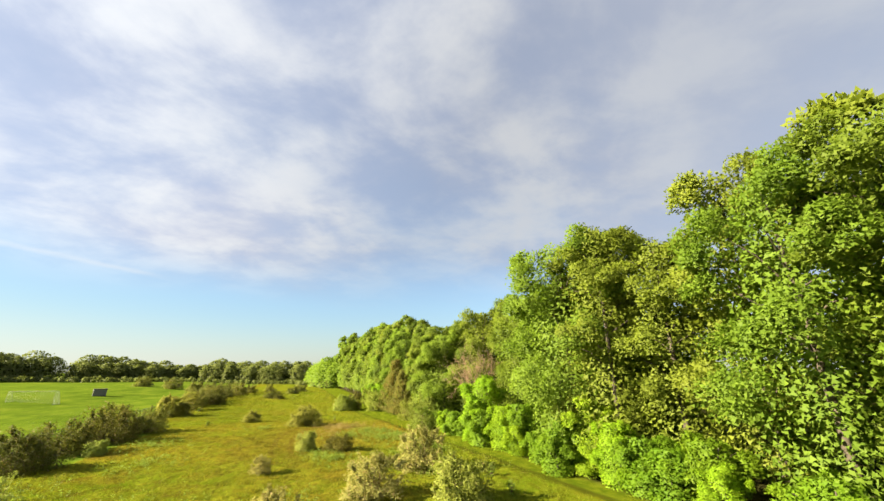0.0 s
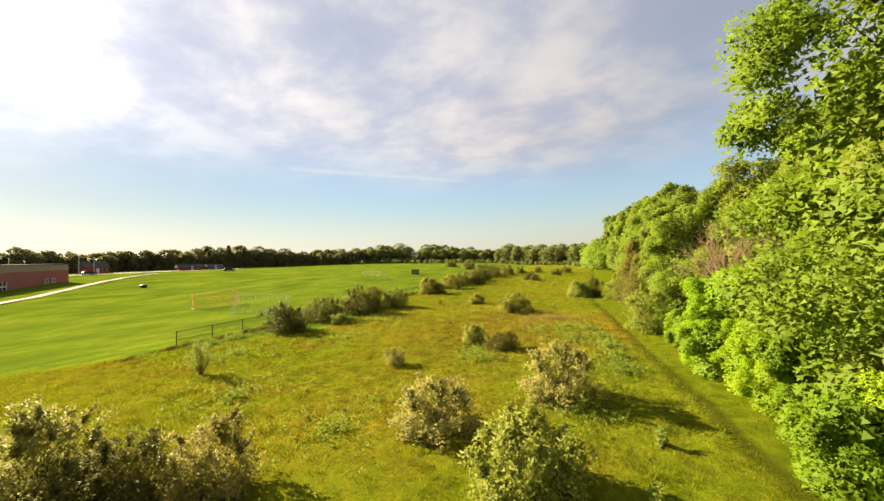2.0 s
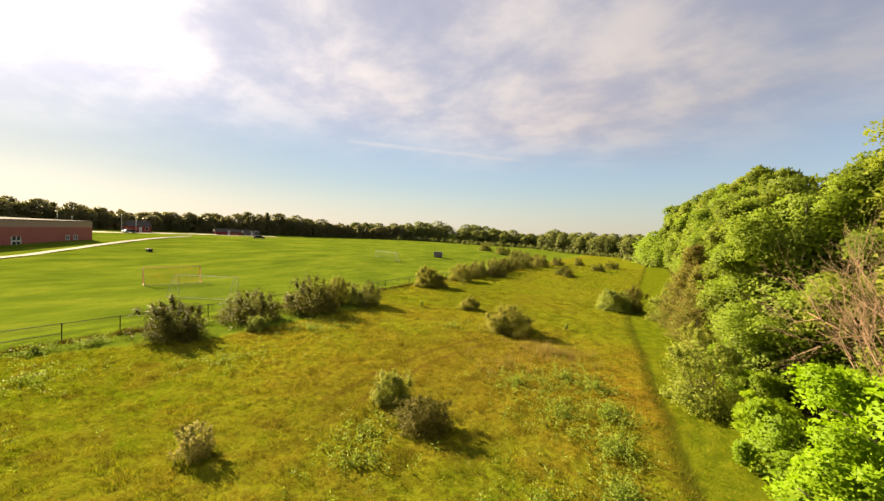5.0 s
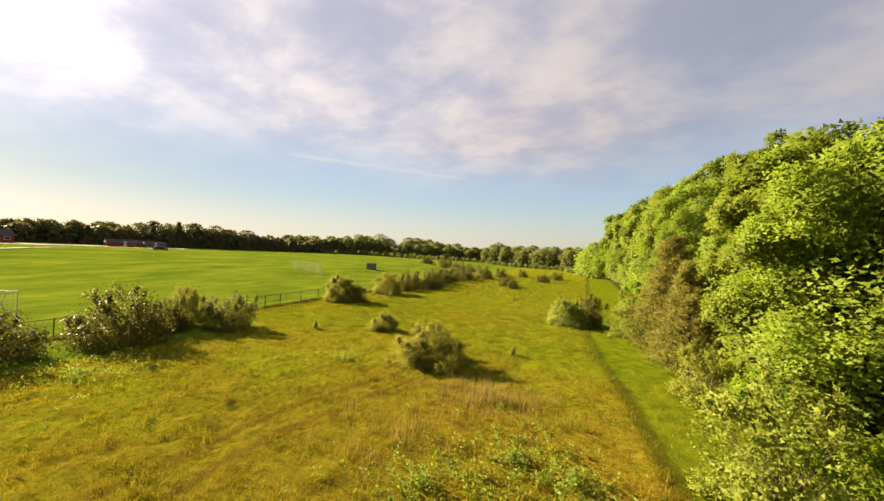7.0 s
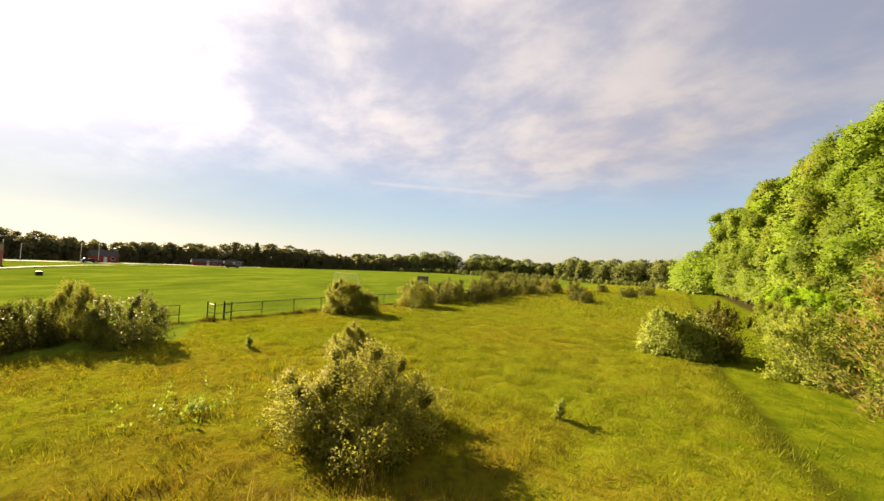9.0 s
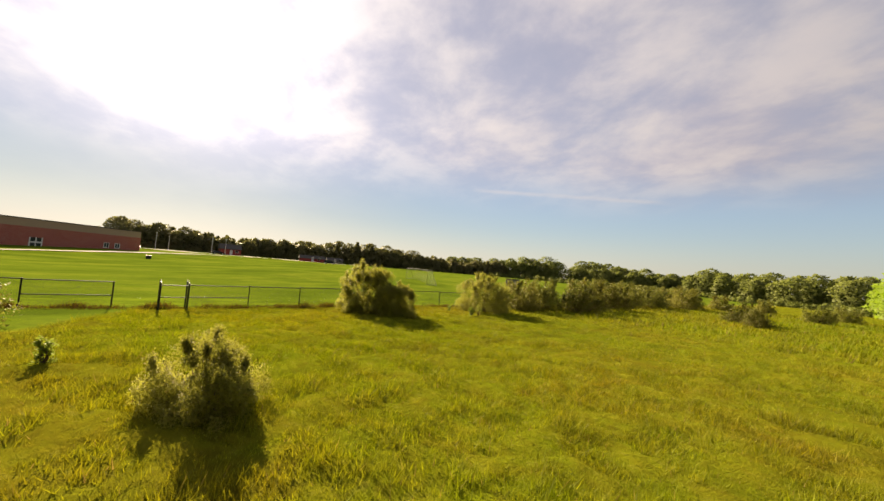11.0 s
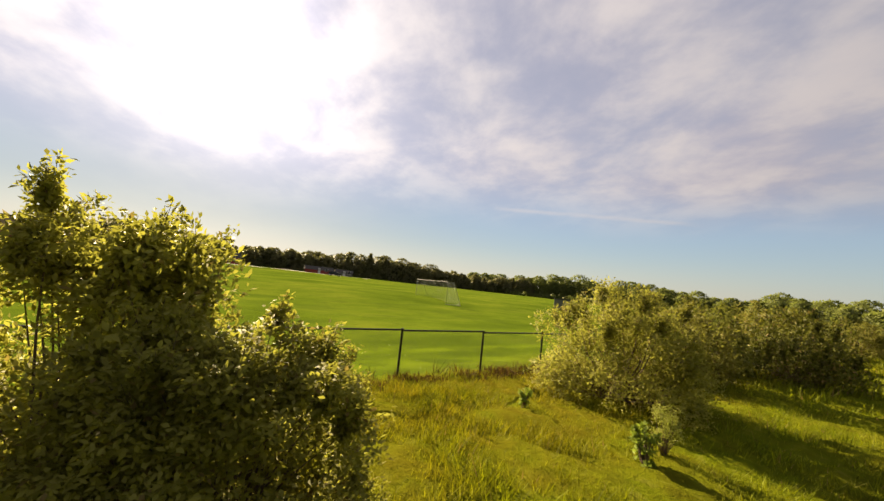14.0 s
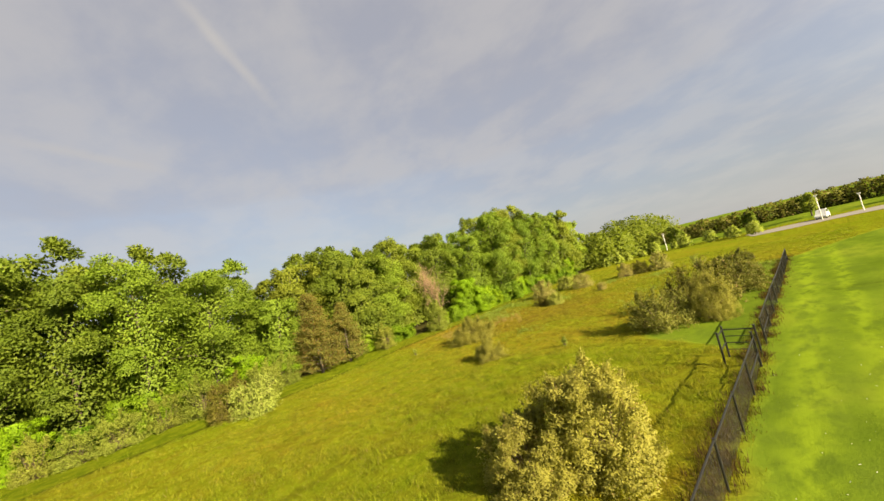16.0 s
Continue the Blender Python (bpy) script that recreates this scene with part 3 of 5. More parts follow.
def bush(name, label, x, y, h, r, leaves, leaf, shoots, per, seed, group="", bare=0.15, body=1.0):
    """A many-stemmed bush: an uneven mound of leafy lumps on forking stems, leafy shoots standing out of its top."""
    rng = np.random.default_rng(seed)
    ob = thing(name, x, y, label, "bush", group)
    T = Tubes(3)
    at, out = [], []
    ph = rng.uniform(0, 6.28, 4)

    def swell(a):
        return 0.93 + 0.08 * math.sin(2 * a + ph[0]) + 0.07 * math.sin(3 * a + ph[1]) + 0.06 * math.sin(5 * a + ph[2])

    lumps = max(12, int(70 * body))
    each = int(shoots * per * 0.8 / lumps / 5) + 1
    tops = []
    for i in range(lumps):
        a = rng.uniform(0, 2 * math.pi)
        q = rng.uniform(0.0, 1.0) ** 0.5 * 0.80
        roof = h * 0.97 * math.sqrt(1.0 - 0.85 * q * q) * (0.74 + 0.28 * swell(a + 1.0))
        z = roof * (1.0 - (0.95 - bare) * rng.uniform(0, 1))
        if i % 3 == 0 and bare < 0.3:                                  # low lumps that hide the foot
            q = rng.uniform(0.45, 0.90)
            z = h * rng.uniform(0.06, 0.36)
        size = r * rng.uniform(0.18, 0.30)
        c = np.array([math.cos(a) * r * q * swell(a), math.sin(a) * r * q * swell(a), max(z - size * 0.6, size * 0.7)])
        if bare >= 0.3:                                 # vase-shaped, on a bundle of bare stems
            c[:2] *= 0.4 + 0.75 * c[2] / h
        foot = Vector((c[0] * 0.03, c[1] * 0.03, -0.05))
        mid = foot.lerp(Vector(c), 0.55) + Vector(rng.normal(0, 0.05, 3)) * r
        T.add([foot, mid, Vector(c)], [0.022, 0.013, 0.005])
        if z > roof * 0.6:
            tops.append((Vector(c), size, a))
        for _ in range(5):
            e = ball_points(1, rng)[0] * size * 0.8
            p = ball_points(each, rng)
            p[:, 2] = np.where(p[:, 2] < -0.8, -p[:, 2], p[:, 2])
            at.append(c + e + p * size * 0.55 * rng.uniform(0.4, 1.0, (each, 1)))
            out.append(p * 0.8 + np.array([math.cos(a) * 0.3, math.sin(a) * 0.3, 0.35]))
    n = max(3, int(shoots * per * 0.28 / 60))
    for i in range(n):
        c, size, a = tops[rng.integers(0, len(tops))]
        length = h * rng.uniform(0.09, 0.22)
        d = (Vector((math.cos(a) * 0.35, math.sin(a) * 0.35, 1.0)) + Vector(rng.normal(0, 0.22, 3))).normalized()
        base = c.copy()
        T.add([base, base + d * length], [0.005, 0.002])
        s = rng.uniform(0.05, 1.0, 60)
        at.append(np.array(base) + np.outer(s, np.array(d)) * length + rng.normal(0, 0.016 * r + 0.012, (60, 3)))
        o = rng.normal(0, 1, (60, 3))
        out.append(o / np.linalg.norm(o, axis=1)[:, None] * 0.7 + np.array(d) * 0.9)
    at, out = np.concatenate(at), np.concatenate(out)
    at[:, 2] = np.maximum(at[:, 2], 0.04)
    part_mesh("stem", T.mesh("stem", M_STEM), ob)
    part_mesh("foliage", leaf_mesh("foliage", at, out, leaf, leaves, rng, 0.48 if leaf < 0.1 else 0.62, 0.0, 0.5, leaf >= 0.1), ob)
    return ob


def at_spot(x, y, rz=0.0, k=1.0, kz=None):
    return Matrix.LocRotScale((x, y, float(gz(x, y))), Euler((0, 0, radians(rz))), (k, k, kz or k))

# ---------------------------------------------------------------- ground
def axis_steps(fine0, fine1, step, far):
    a = list(np.arange(fine0, fine1 + 1e-6, step))
    s, v = step, fine1
    while v < far:
        s *= 1.18
        v += s
        a.append(v)
    s, v = step, fine0
    while v > -far:
        s *= 1.18
        v -= s
        a.insert(0, v)
    return np.array(a)


def make_ground():
    xs, ys = axis_steps(-6, 36, 0.32, 2600), axis_steps(-26, 64, 0.32, 2600)
    X, Y = np.meshgrid(xs, ys, indexing="ij")
    Z = gz(X, Y)
    rough = smooth((X - np.minimum(0.5 * Y - 0.3, 6.0) + 5.8 * smooth((Y - 30) / 5)) / 1.5) * smooth((track_edge(Y) + 0.3 - X) / 1.5) * (np.abs(Y - 20) < 62)
    i, j = np.nonzero(rough > 0.01)
    lump = np.array([noise.noise((a * 0.9, b * 0.9, 0.3)) * 0.12 + noise.noise((a * 2.1, b * 2.1, 4.0)) * 0.13 for a, b in zip(X[i, j], Y[i, j])])
    Z[i, j] += lump * rough[i, j]
    v = np.stack([X, Y, Z], -1).reshape(-1, 3)
    i = np.arange(len(xs) * len(ys)).reshape(len(xs), len(ys))
    f = np.stack([i[:-1, :-1], i[1:, :-1], i[1:, 1:], i[:-1, 1:]], -1).reshape(-1, 4)
    tagged(new("ground", mesh_of("ground", v, f, M_GROUND, True)), "mown lawn and straw-green rough meadow in low sun", "ground", kind="structure")


make_ground()


def blades(name, label, pts, lo, hi, per, width, mat, seed, spread=0.10, lean=0.35):
    """Tufts of grass blades: one tapering triangle a blade."""
    rng = np.random.default_rng(seed)
    n = len(pts) * per
    foot = np.repeat(pts, per, 0) + np.concatenate([rng.normal(0, spread, (n, 2)), np.zeros((n, 1))], 1)
    tuft = np.array([max(0.35, 0.75 + 1.5 * noise.noise((a * 0.9, b * 0.9, 7.0))) for a, b in pts[:, :2]]) * rng.uniform(0.7, 1.15, len(pts))
    h = rng.uniform(lo, hi, n) * np.repeat(tuft, per)
    a = rng.uniform(0, 2 * math.pi, n)
    side = np.stack([np.cos(a), np.sin(a), np.zeros(n)], 1) * (width * rng.uniform(0.6, 1.4, n))[:, None]
    tip = foot + np.stack([rng.normal(0.12, lean, n) * h, rng.normal(0, lean, n) * h, h], 1)
    foot[:, 2] -= 0.03
    v = np.stack([foot - side, foot + side, tip], 1).reshape(-1, 3)
    ob = new(name, mesh_of(name, v, np.arange(3 * n).reshape(-1, 3), mat))
    return tagged(ob, label, "grass", kind="stuff")


def meadow_points(n, x0, x1, y0, y1, seed, clear=0.4):
    rng = np.random.default_rng(seed)
    x, y = rng.uniform(x0, x1, n), rng.uniform(y0, y1, n)
    edge = np.minimum(0.5 * y, 6.3) - 6.0 * smooth((y - 30) / 5)
    keep = (x > edge + rng.normal(0, 0.4, n)) & ((x < track_edge(y)) | ((rng.uniform(0, 1, n) < 0.12) & (x < 36.0)))
    lump = np.array([noise.noise((a * 0.45, b * 0.45, 0.0)) for a, b in zip(x, y)])
    keep &= lump + rng.uniform(-0.5, 0.5, n) > -0.35 + clear * 0.3
    x, y = x[keep], y[keep]
    return np.stack([x, y, gz(x, y)], 1)


blades("meadow_grass", "tall straw-yellow and olive meadow grass", meadow_points(112000, -6, 36, -26, 64, 3, -0.3), 0.05, 0.25, 5, 0.010, L_GRASS, 4, 0.10, 0.55)
low = meadow_points(34000, 1, 26, 32, 52, 13, -0.2)
blades("meadow_grass", "tufted olive and yellow-green meadow grass past the gate", low, 0.05, 0.20, 5, 0.008, L_GRASS, 14, 0.07, 0.45)
blades("meadow_grass", "far rough meadow grass", meadow_points(14000, -4, 31, 62, 130, 5), 0.2, 0.45, 4, 0.035, L_GRASS, 6, 0.2)


def fence_line_points(n, seed):
    rng = np.random.default_rng(seed)
    x, y = rng.normal(0.35, 0.28, n), rng.uniform(-1, 60, n)
    lump = np.array([noise.noise((0.3, b * 0.7, 2.0)) for b in y])
    keep = lump + rng.uniform(-0.4, 0.4, n) > -0.15
    return np.stack([x[keep], y[keep], gz(x[keep], y[keep])], 1)


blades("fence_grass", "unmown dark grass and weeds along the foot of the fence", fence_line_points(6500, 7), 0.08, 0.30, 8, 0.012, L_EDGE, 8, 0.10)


def lawn_points(n, seed):
    rng = np.random.default_rng(seed)
    x, y = rng.uniform(-14, 4.5, n), rng.uniform(26, 58, n)
    keep = (x < -0.2) | (y < 31)
    return np.stack([x[keep], y[keep], gz(x[keep], y[keep])], 1)


blades("lawn_grass", "short mown lawn grass", lawn_points(14000, 9), 0.02, 0.055, 5, 0.008, L_TURF, 10, 0.09, 0.5)


def lawn_flowers(n, seed):
    """Tiny white flower heads, each a few petals round the middle, in the lawn by the fence."""
    rng = np.random.default_rng(seed)
    x, y = rng.uniform(-5.0, -0.4, n), rng.uniform(34, 54, n)
    at = np.repeat(np.stack([x, y, gz(x, y) + rng.uniform(0.05, 0.09, n)], 1), 5, 0)
    a = np.tile(np.arange(5) * 2 * math.pi / 5, n)
    out = np.stack([np.cos(a), np.sin(a), np.full(5 * n, 0.3)], 1)
    ob = new("lawn_flowers", leaf_mesh("lawn_flowers", at, out, 0.016, M_PETAL, rng, 0.7, 0.0))
    return tagged(ob, "tiny white clover flowers scattered in the mown lawn", "flowers", kind="stuff")


lawn_flowers(80, 17)


def weeds(name, label, spots, per, leaf, mat, seed):
    """Low broad-leaved weeds in drifts."""
    rng = np.random.default_rng(seed)
    at, out = [], []
    for x, y, r, n in spots:
        for _ in range(n):
            a, q = rng.uniform(0, 2 * math.pi), r * abs(rng.normal(0, 0.75))
            cx, cy = x + math.cos(a) * q, y + math.sin(a) * q * 1.3
            h = rng.uniform(0.15, 0.5)
            p = np.stack([rng.normal(cx, 0.07, per), rng.normal(cy, 0.07, per), gz(cx, cy) + rng.uniform(0.03, h, per)], 1)
            at.append(p)
            out.append(np.stack([rng.normal(0, 0.5, per), rng.normal(0, 0.5, per), rng.uniform(0.3, 0.9, per)], 1))
    ob = new(name, leaf_mesh(name, np.concatenate(at), np.concatenate(out), leaf, mat, rng, 0.5, 0.0))
    return tagged(ob, label, "weeds", kind="stuff")


weeds("weeds", "light green leafy weeds in drifts in the meadow", [(32.6, 8.0, 0.9, 170), (32.4, 11.0, 0.9, 190), (32.0, 14.0, 1.0, 200), (31.4, 17.0, 1.0, 170), (30.4, 20.0, 1.0, 110), (22.9, 9.3, 1.0, 70), (1.6, 4.5, 0.7, 110), (1.9, 7.0, 0.8, 110), (1.6, 13.5, 0.6, 80), (29.5, 15.5, 2.0, 160), (30.6, 2.0, 2.2, 240), (28.6, 20.5, 2.0, 160), (17.6, 26.6, 1.5, 40), (26.5, 18.0, 2.0, 120), (9.0, 18.0, 3.0, 150), (6.5, 3.0, 2.0, 110), (24.0, 7.5, 1.8, 90), (21.0, -4.0, 2.5, 150), (14.0, -3.0, 3.0, 150), (11.0, 10.0, 2.5, 80), (30.2, 9.0, 1.8, 130)], 10, 0.10, L_WEED, 41)
stalk = np.random.default_rng(42)
spots = np.stack([np.append(stalk.normal(26.6, 1.7, 340), stalk.normal(24.5, 1.2, 60)), np.append(stalk.normal(25.3, 1.0, 340), stalk.normal(20.0, 1.3, 60)), np.zeros(400)], 1)
spots[:, 2] = gz(spots[:, 0], spots[:, 1])
blades("dry_stalks", "dry tan flower stalks standing in the meadow", spots, 0.4, 0.75, 6, 0.009, L_STALK, 43, 0.12, 0.18)


# ---------------------------------------------------------------- woods
WOOD = "trees of the wood's edge"
rnd = np.random.default_rng(11)
OAK = "dark green broadleaved tree in full leaf at the wood's edge"
MAPLE = "bright green maple in full leaf at the wood's edge"
LIME = "light lime-green young tree at the wood's edge"
# each kind once, then copies along the edge
kinds = [
    tree("maple_tree", MAPLE, 42.3, 3.2, 15.2, 4.6, 0.5, L_MAPLE, 0.15, 120, 270, 21, WOOD),
    tree("oak_tree", OAK, 43.6, 24.0, 14.0, 4.2, 0.6, L_OAK, 0.15, 110, 270, 22, WOOD),
    tree("ash_tree", "dull olive-green tall tree with a ragged crown", 43.0, -7.6, 16.4, 4.0, 1.0, L_ASH, 0.145, 100, 250, 23, WOOD),
    tree("lime_tree", LIME, 38.7, 10.6, 6.4, 2.8, 0.1, L_LIME, 0.115, 85, 280, 24, WOOD),
    tree("maple_tree", MAPLE, 39.4, 40.6, 9.6, 3.4, 0.3, L_MAPLE, 0.16, 85, 220, 25, WOOD),
    tree("oak_tree", OAK, 39.2, 28.4, 12.6, 4.2, 0.3, L_OAK, 0.15, 115, 260, 26, WOOD),
    tree("maple_tree", "green broadleaved tree standing back in the wood", 51.0, 0.0, 15.0, 4.6, 1.0, L_MAPLE, 0.22, 81, 150, 27, WOOD),
    tree("oak_tree", "dark green broadleaved tree standing back in the wood", 51.0, 7.0, 15.0, 4.4, 1.0, L_OAK, 0.22, 81, 150, 28, WOOD),
    tree("undergrowth_bush", "leafy green undergrowth at the foot of the wood", 37.6, -2.0, 3.0, 1.7, 0.0, L_UNDER, 0.11, 34, 165, 29, WOOD, 0.35, 0.04),
]
placed = [(42.3, 3.2), (43.6, 24.0), (43.0, -7.6), (37.6, 10.6), (39.4, 40.6), (39.2, 28.4), (51.0, 0.0), (51.0, 7.0)]
TALL = (15.2, 14.0, 16.4, 6.4, 9.6, 12.6, 15.0, 15.0)
for pick, x, y, rz, k, kz in ((2, 43.0, -19.5, 40, 1.15, 1.14), (0, 42.4, -15.2, 130, 1.05, 1.14), (2, 44.6, -11.4, 250, 1.15, 1.24), (5, 43.8, -2.0, 20, 1.15, 1.50)):
    copy_thing(kinds[pick], at_spot(x, y, rz, k, kz))
    placed.append((x, y))
SKYLINE_Y = (-36, -20, -14, -8, -2, 3, 6, 9, 14, 18, 24, 30, 36, 39.5, 43, 46, 55, 62, 71, 95, 150)
SKYLINE_H = (18.0, 17.6, 19.0, 17.6, 18.8, 18.2, 17.4, 14.2, 14.0, 15.8, 15.8, 15.6, 15.0, 12.0, 14.8, 15.6, 16.0, 18.4, 18.8, 20.5, 21.0)
for y in np.arange(-38, 150, 4.7):
    for row, dx in enumerate((4.2, 8.6)):
        yy = y + rnd.uniform(-1.1, 1.1) + row * 1.9
        xx = wood_edge(yy) + dx + rnd.uniform(-1.3, 1.3)
        if any((xx - a) ** 2 + (yy - b) ** 2 < 7.5 for a, b in placed) or (row == 0 and 5.5 < yy < 23):
            continue
        placed.append((xx, yy))
        if (row == 0 and -22 < yy < 66) or -14 < yy < 22:
            pick = [0, 1, 5, 1, 0, 5, 1, 2][rnd.integers(0, 8)]
        else:
            pick = 6 + int(rnd.uniform() < 0.4)
        k = rnd.uniform(0.85, 1.1)
        top = np.interp(yy, SKYLINE_Y, SKYLINE_H) * (rnd.uniform(0.84, 1.02) if row == 0 else rnd.uniform(0.96, 1.14))
        copy_thing(kinds[pick], at_spot(xx, yy, rnd.uniform(0, 360), max(k, 0.92 * top / TALL[pick]), top / TALL[pick]))
for y in np.arange(-32, 78, 1.6):
    yy = y + rnd.uniform(-0.7, 0.7)
    if 19.3 < yy < 22.3:
        continue
    k = rnd.uniform(0.65, 1.25)
    k *= 0.6 if 28.5 < yy < 38.5 else 1.0
    pick = 3 if rnd.uniform() < 0.16 else 8
    if pick == 3:
        k *= 0.62
    copy_thing(kinds[pick], at_spot(wood_edge(yy) + 1.1 + rnd.uniform(-0.5, 1.3), yy, rnd.uniform(0, 360), k, k * rnd.uniform(0.7, 1.2)))


def far_wood(name, label, spots, mat, leaf, per, seed, conifer=0.0):
    """A wood too far off to count its trees: trunkless crowns of leaf clumps in one sheet of geometry."""
    rng = np.random.default_rng(seed)
    at, out, size = [], [], []
    for x, y, h, r in spots:
        n = per
        u = rng.uniform(0, 1, n)
        a = rng.uniform(0, 2 * math.pi, n)
        if rng.uniform() < conifer:
            prof = (1.02 - u) * 0.62
        else:
            lump = 0.80 + 0.20 * np.sin(a * 3 + rng.uniform(0, 6)) * np.sin(u * 9 + rng.uniform(0, 6))
            prof = np.sqrt(np.clip(1 - (np.clip(u - 0.45, 0, 1) / 0.55) ** 2.2, 0, 1)) * lump
        rr = r * prof * np.sqrt(rng.uniform(0.3, 1, n))
        p = np.stack([x + rr * np.cos(a), y + rr * np.sin(a), gz(x, y) + 0.2 + u * h], 1)
        at.append(p)
        out.append(np.stack([np.cos(a) * 0.7, np.sin(a) * 0.7, 0.25 + 0.8 * u], 1))
    at, out = np.concatenate(at), np.concatenate(out)
    ob = new(name, leaf_mesh(name, at, out, leaf, mat, rng, 0.95, 0.15, 0.75, True))
    return tagged(ob, label, "wood", kind="stuff")


def band(points, depth, gap, hmin, hmax, seed):
    """Tree places along a line of ground points, in rows set back to its right-hand side."""
    rng = np.random.default_rng(seed)
    res = []
    for (x0, y0), (x1, y1) in zip(points, points[1:]):
        L = math.hypot(x1 - x0, y1 - y0)
        nx, ny = (y1 - y0) / L, -(x1 - x0) / L
        for i in range(max(1, int(L / gap))):
            for row in range(depth):
                t = (i + rng.uniform(0, 1)) / (L / gap)
                o = row * gap * 1.1 + rng.uniform(-2, 2)
                h = rng.uniform(hmin, hmax) * (0.8 if row == 0 else 1.0) * (0.88 + 0.16 * math.sin(0.031 * (x0 + (x1 - x0) * t) + 0.047 * (y0 + (y1 - y0) * t)))
                res.append((x0 + (x1 - x0) * t + nx * o, y0 + (y1 - y0) * t + ny * o, h, h * rng.uniform(0.50, 0.78)))
    return res


# the wood behind the first rows, the wood across the far end, the dark wood behind the lot, the scrub south
far_wood("wood", "deep green broadleaved wood behind its edge", band([(50, -40), (50, 150)], 3, 5.5, 11, 15.0, 31), L_OAK, 0.6, 420, 32)
far_wood("wood", "green wood running on to the south", band([(46, -150), (38, -40)], 3, 6.0, 10, 15, 33), L_OAK, 0.8, 420, 34)
far_wood("wood", "green wood turning across the far end of the meadow", band([(37, 150), (27, 225)], 3, 5.5, 12, 17, 30), L_MAPLE, 0.8, 900, 40)
far_wood("wood", "green wood closing the far end of the meadow", band([(24, 225), (-40, 250)], 3, 6.5, 15, 19, 35) + band([(-30, 250), (-100, 240), (-158, 190)], 3, 5.5, 10.5, 14.5, 36), L_FAR, 0.80, 1400, 37)
far_wood("wood", "dark mixed wood with firs behind the car park", band([(-126, 216), (-146, 160), (-160, 122), (-176, 60), (-172, 30)], 3, 4.2, 8.8, 12.0, 38), L_FIR, 0.75, 1400, 39, 0.2)


# ---------------------------------------------------------------- bushes of the meadow
PALE = "grey-green willow-like bush with upright leafy shoots in the meadow"
DARK = "dark olive bush with brown shaded stems beside the fence"
STRAW = "straw-coloured flowering bush casting a long shadow on the meadow"
BUSHES = "bushes of the meadow"
willow = bush("bush", PALE, 29.3, -5.1, 2.6, 1.85, L_PALE, 0.115, 110, 130, 51, BUSHES, 0.12, 1.2)
flowering = bush("bush", STRAW, 29.5, 2.6, 3.1, 2.0, L_STRAW, 0.115, 100, 120, 52, BUSHES, 0.15, 1.0)
spreading = bush("bush", "grey-green spreading bush with dark forked stems in the meadow", 22.3, 28.7, 2.5, 2.3, L_NEAR, 0.070, 260, 250, 153, BUSHES, 0.12, 1.2)
dark = bush("bush", DARK, 3.6, 10.7, 3.0, 2.4, L_OLIVE, 0.10, 130, 150, 54, BUSHES, 0.08, 1.5)
thin = bush("bush", "thin grey-green vase-shaped bush on bare stems in the meadow", 8.8, -1.0, 2.2, 1.05, L_PALE, 0.070, 36, 80, 55, BUSHES, 0.35, 0.4)
near_fence = bush("bush", "tall grey-green bush with dense small leaves beside the fence", 3.1, 45.1, 3.3, 1.85, L_NEAR, 0.080, 250, 240, 156, BUSHES, 0.08, 1.3)
fence_right = bush("bush", "wide grey-green bush with dense small leaves by the fence", 3.3, 56.0, 3.1, 2.5, L_NEAR, 0.075, 240, 220, 57, BUSHES, 0.08, 1.3)
pale_far = bush("bush", "grey-green rounded bush in the meadow strip", 2.6, 62.0, 3.2, 2.3, L_MID, 0.12, 110, 110, 58, BUSHES, 0.1, 1.6)
dark_far = bush("bush", "dark olive rounded bush beside the fence", 2.9, 17.0, 2.8, 2.8, L_OLIVE, 0.12, 110, 110, 59, BUSHES, 0.1, 1.6)
soft = bush("bush", "soft pale green willow bush at the wood's edge", 35.4, 21.0, 4.1, 1.8, L_WILLOW, 0.12, 100, 110, 60, BUSHES, 0.05, 1.8)
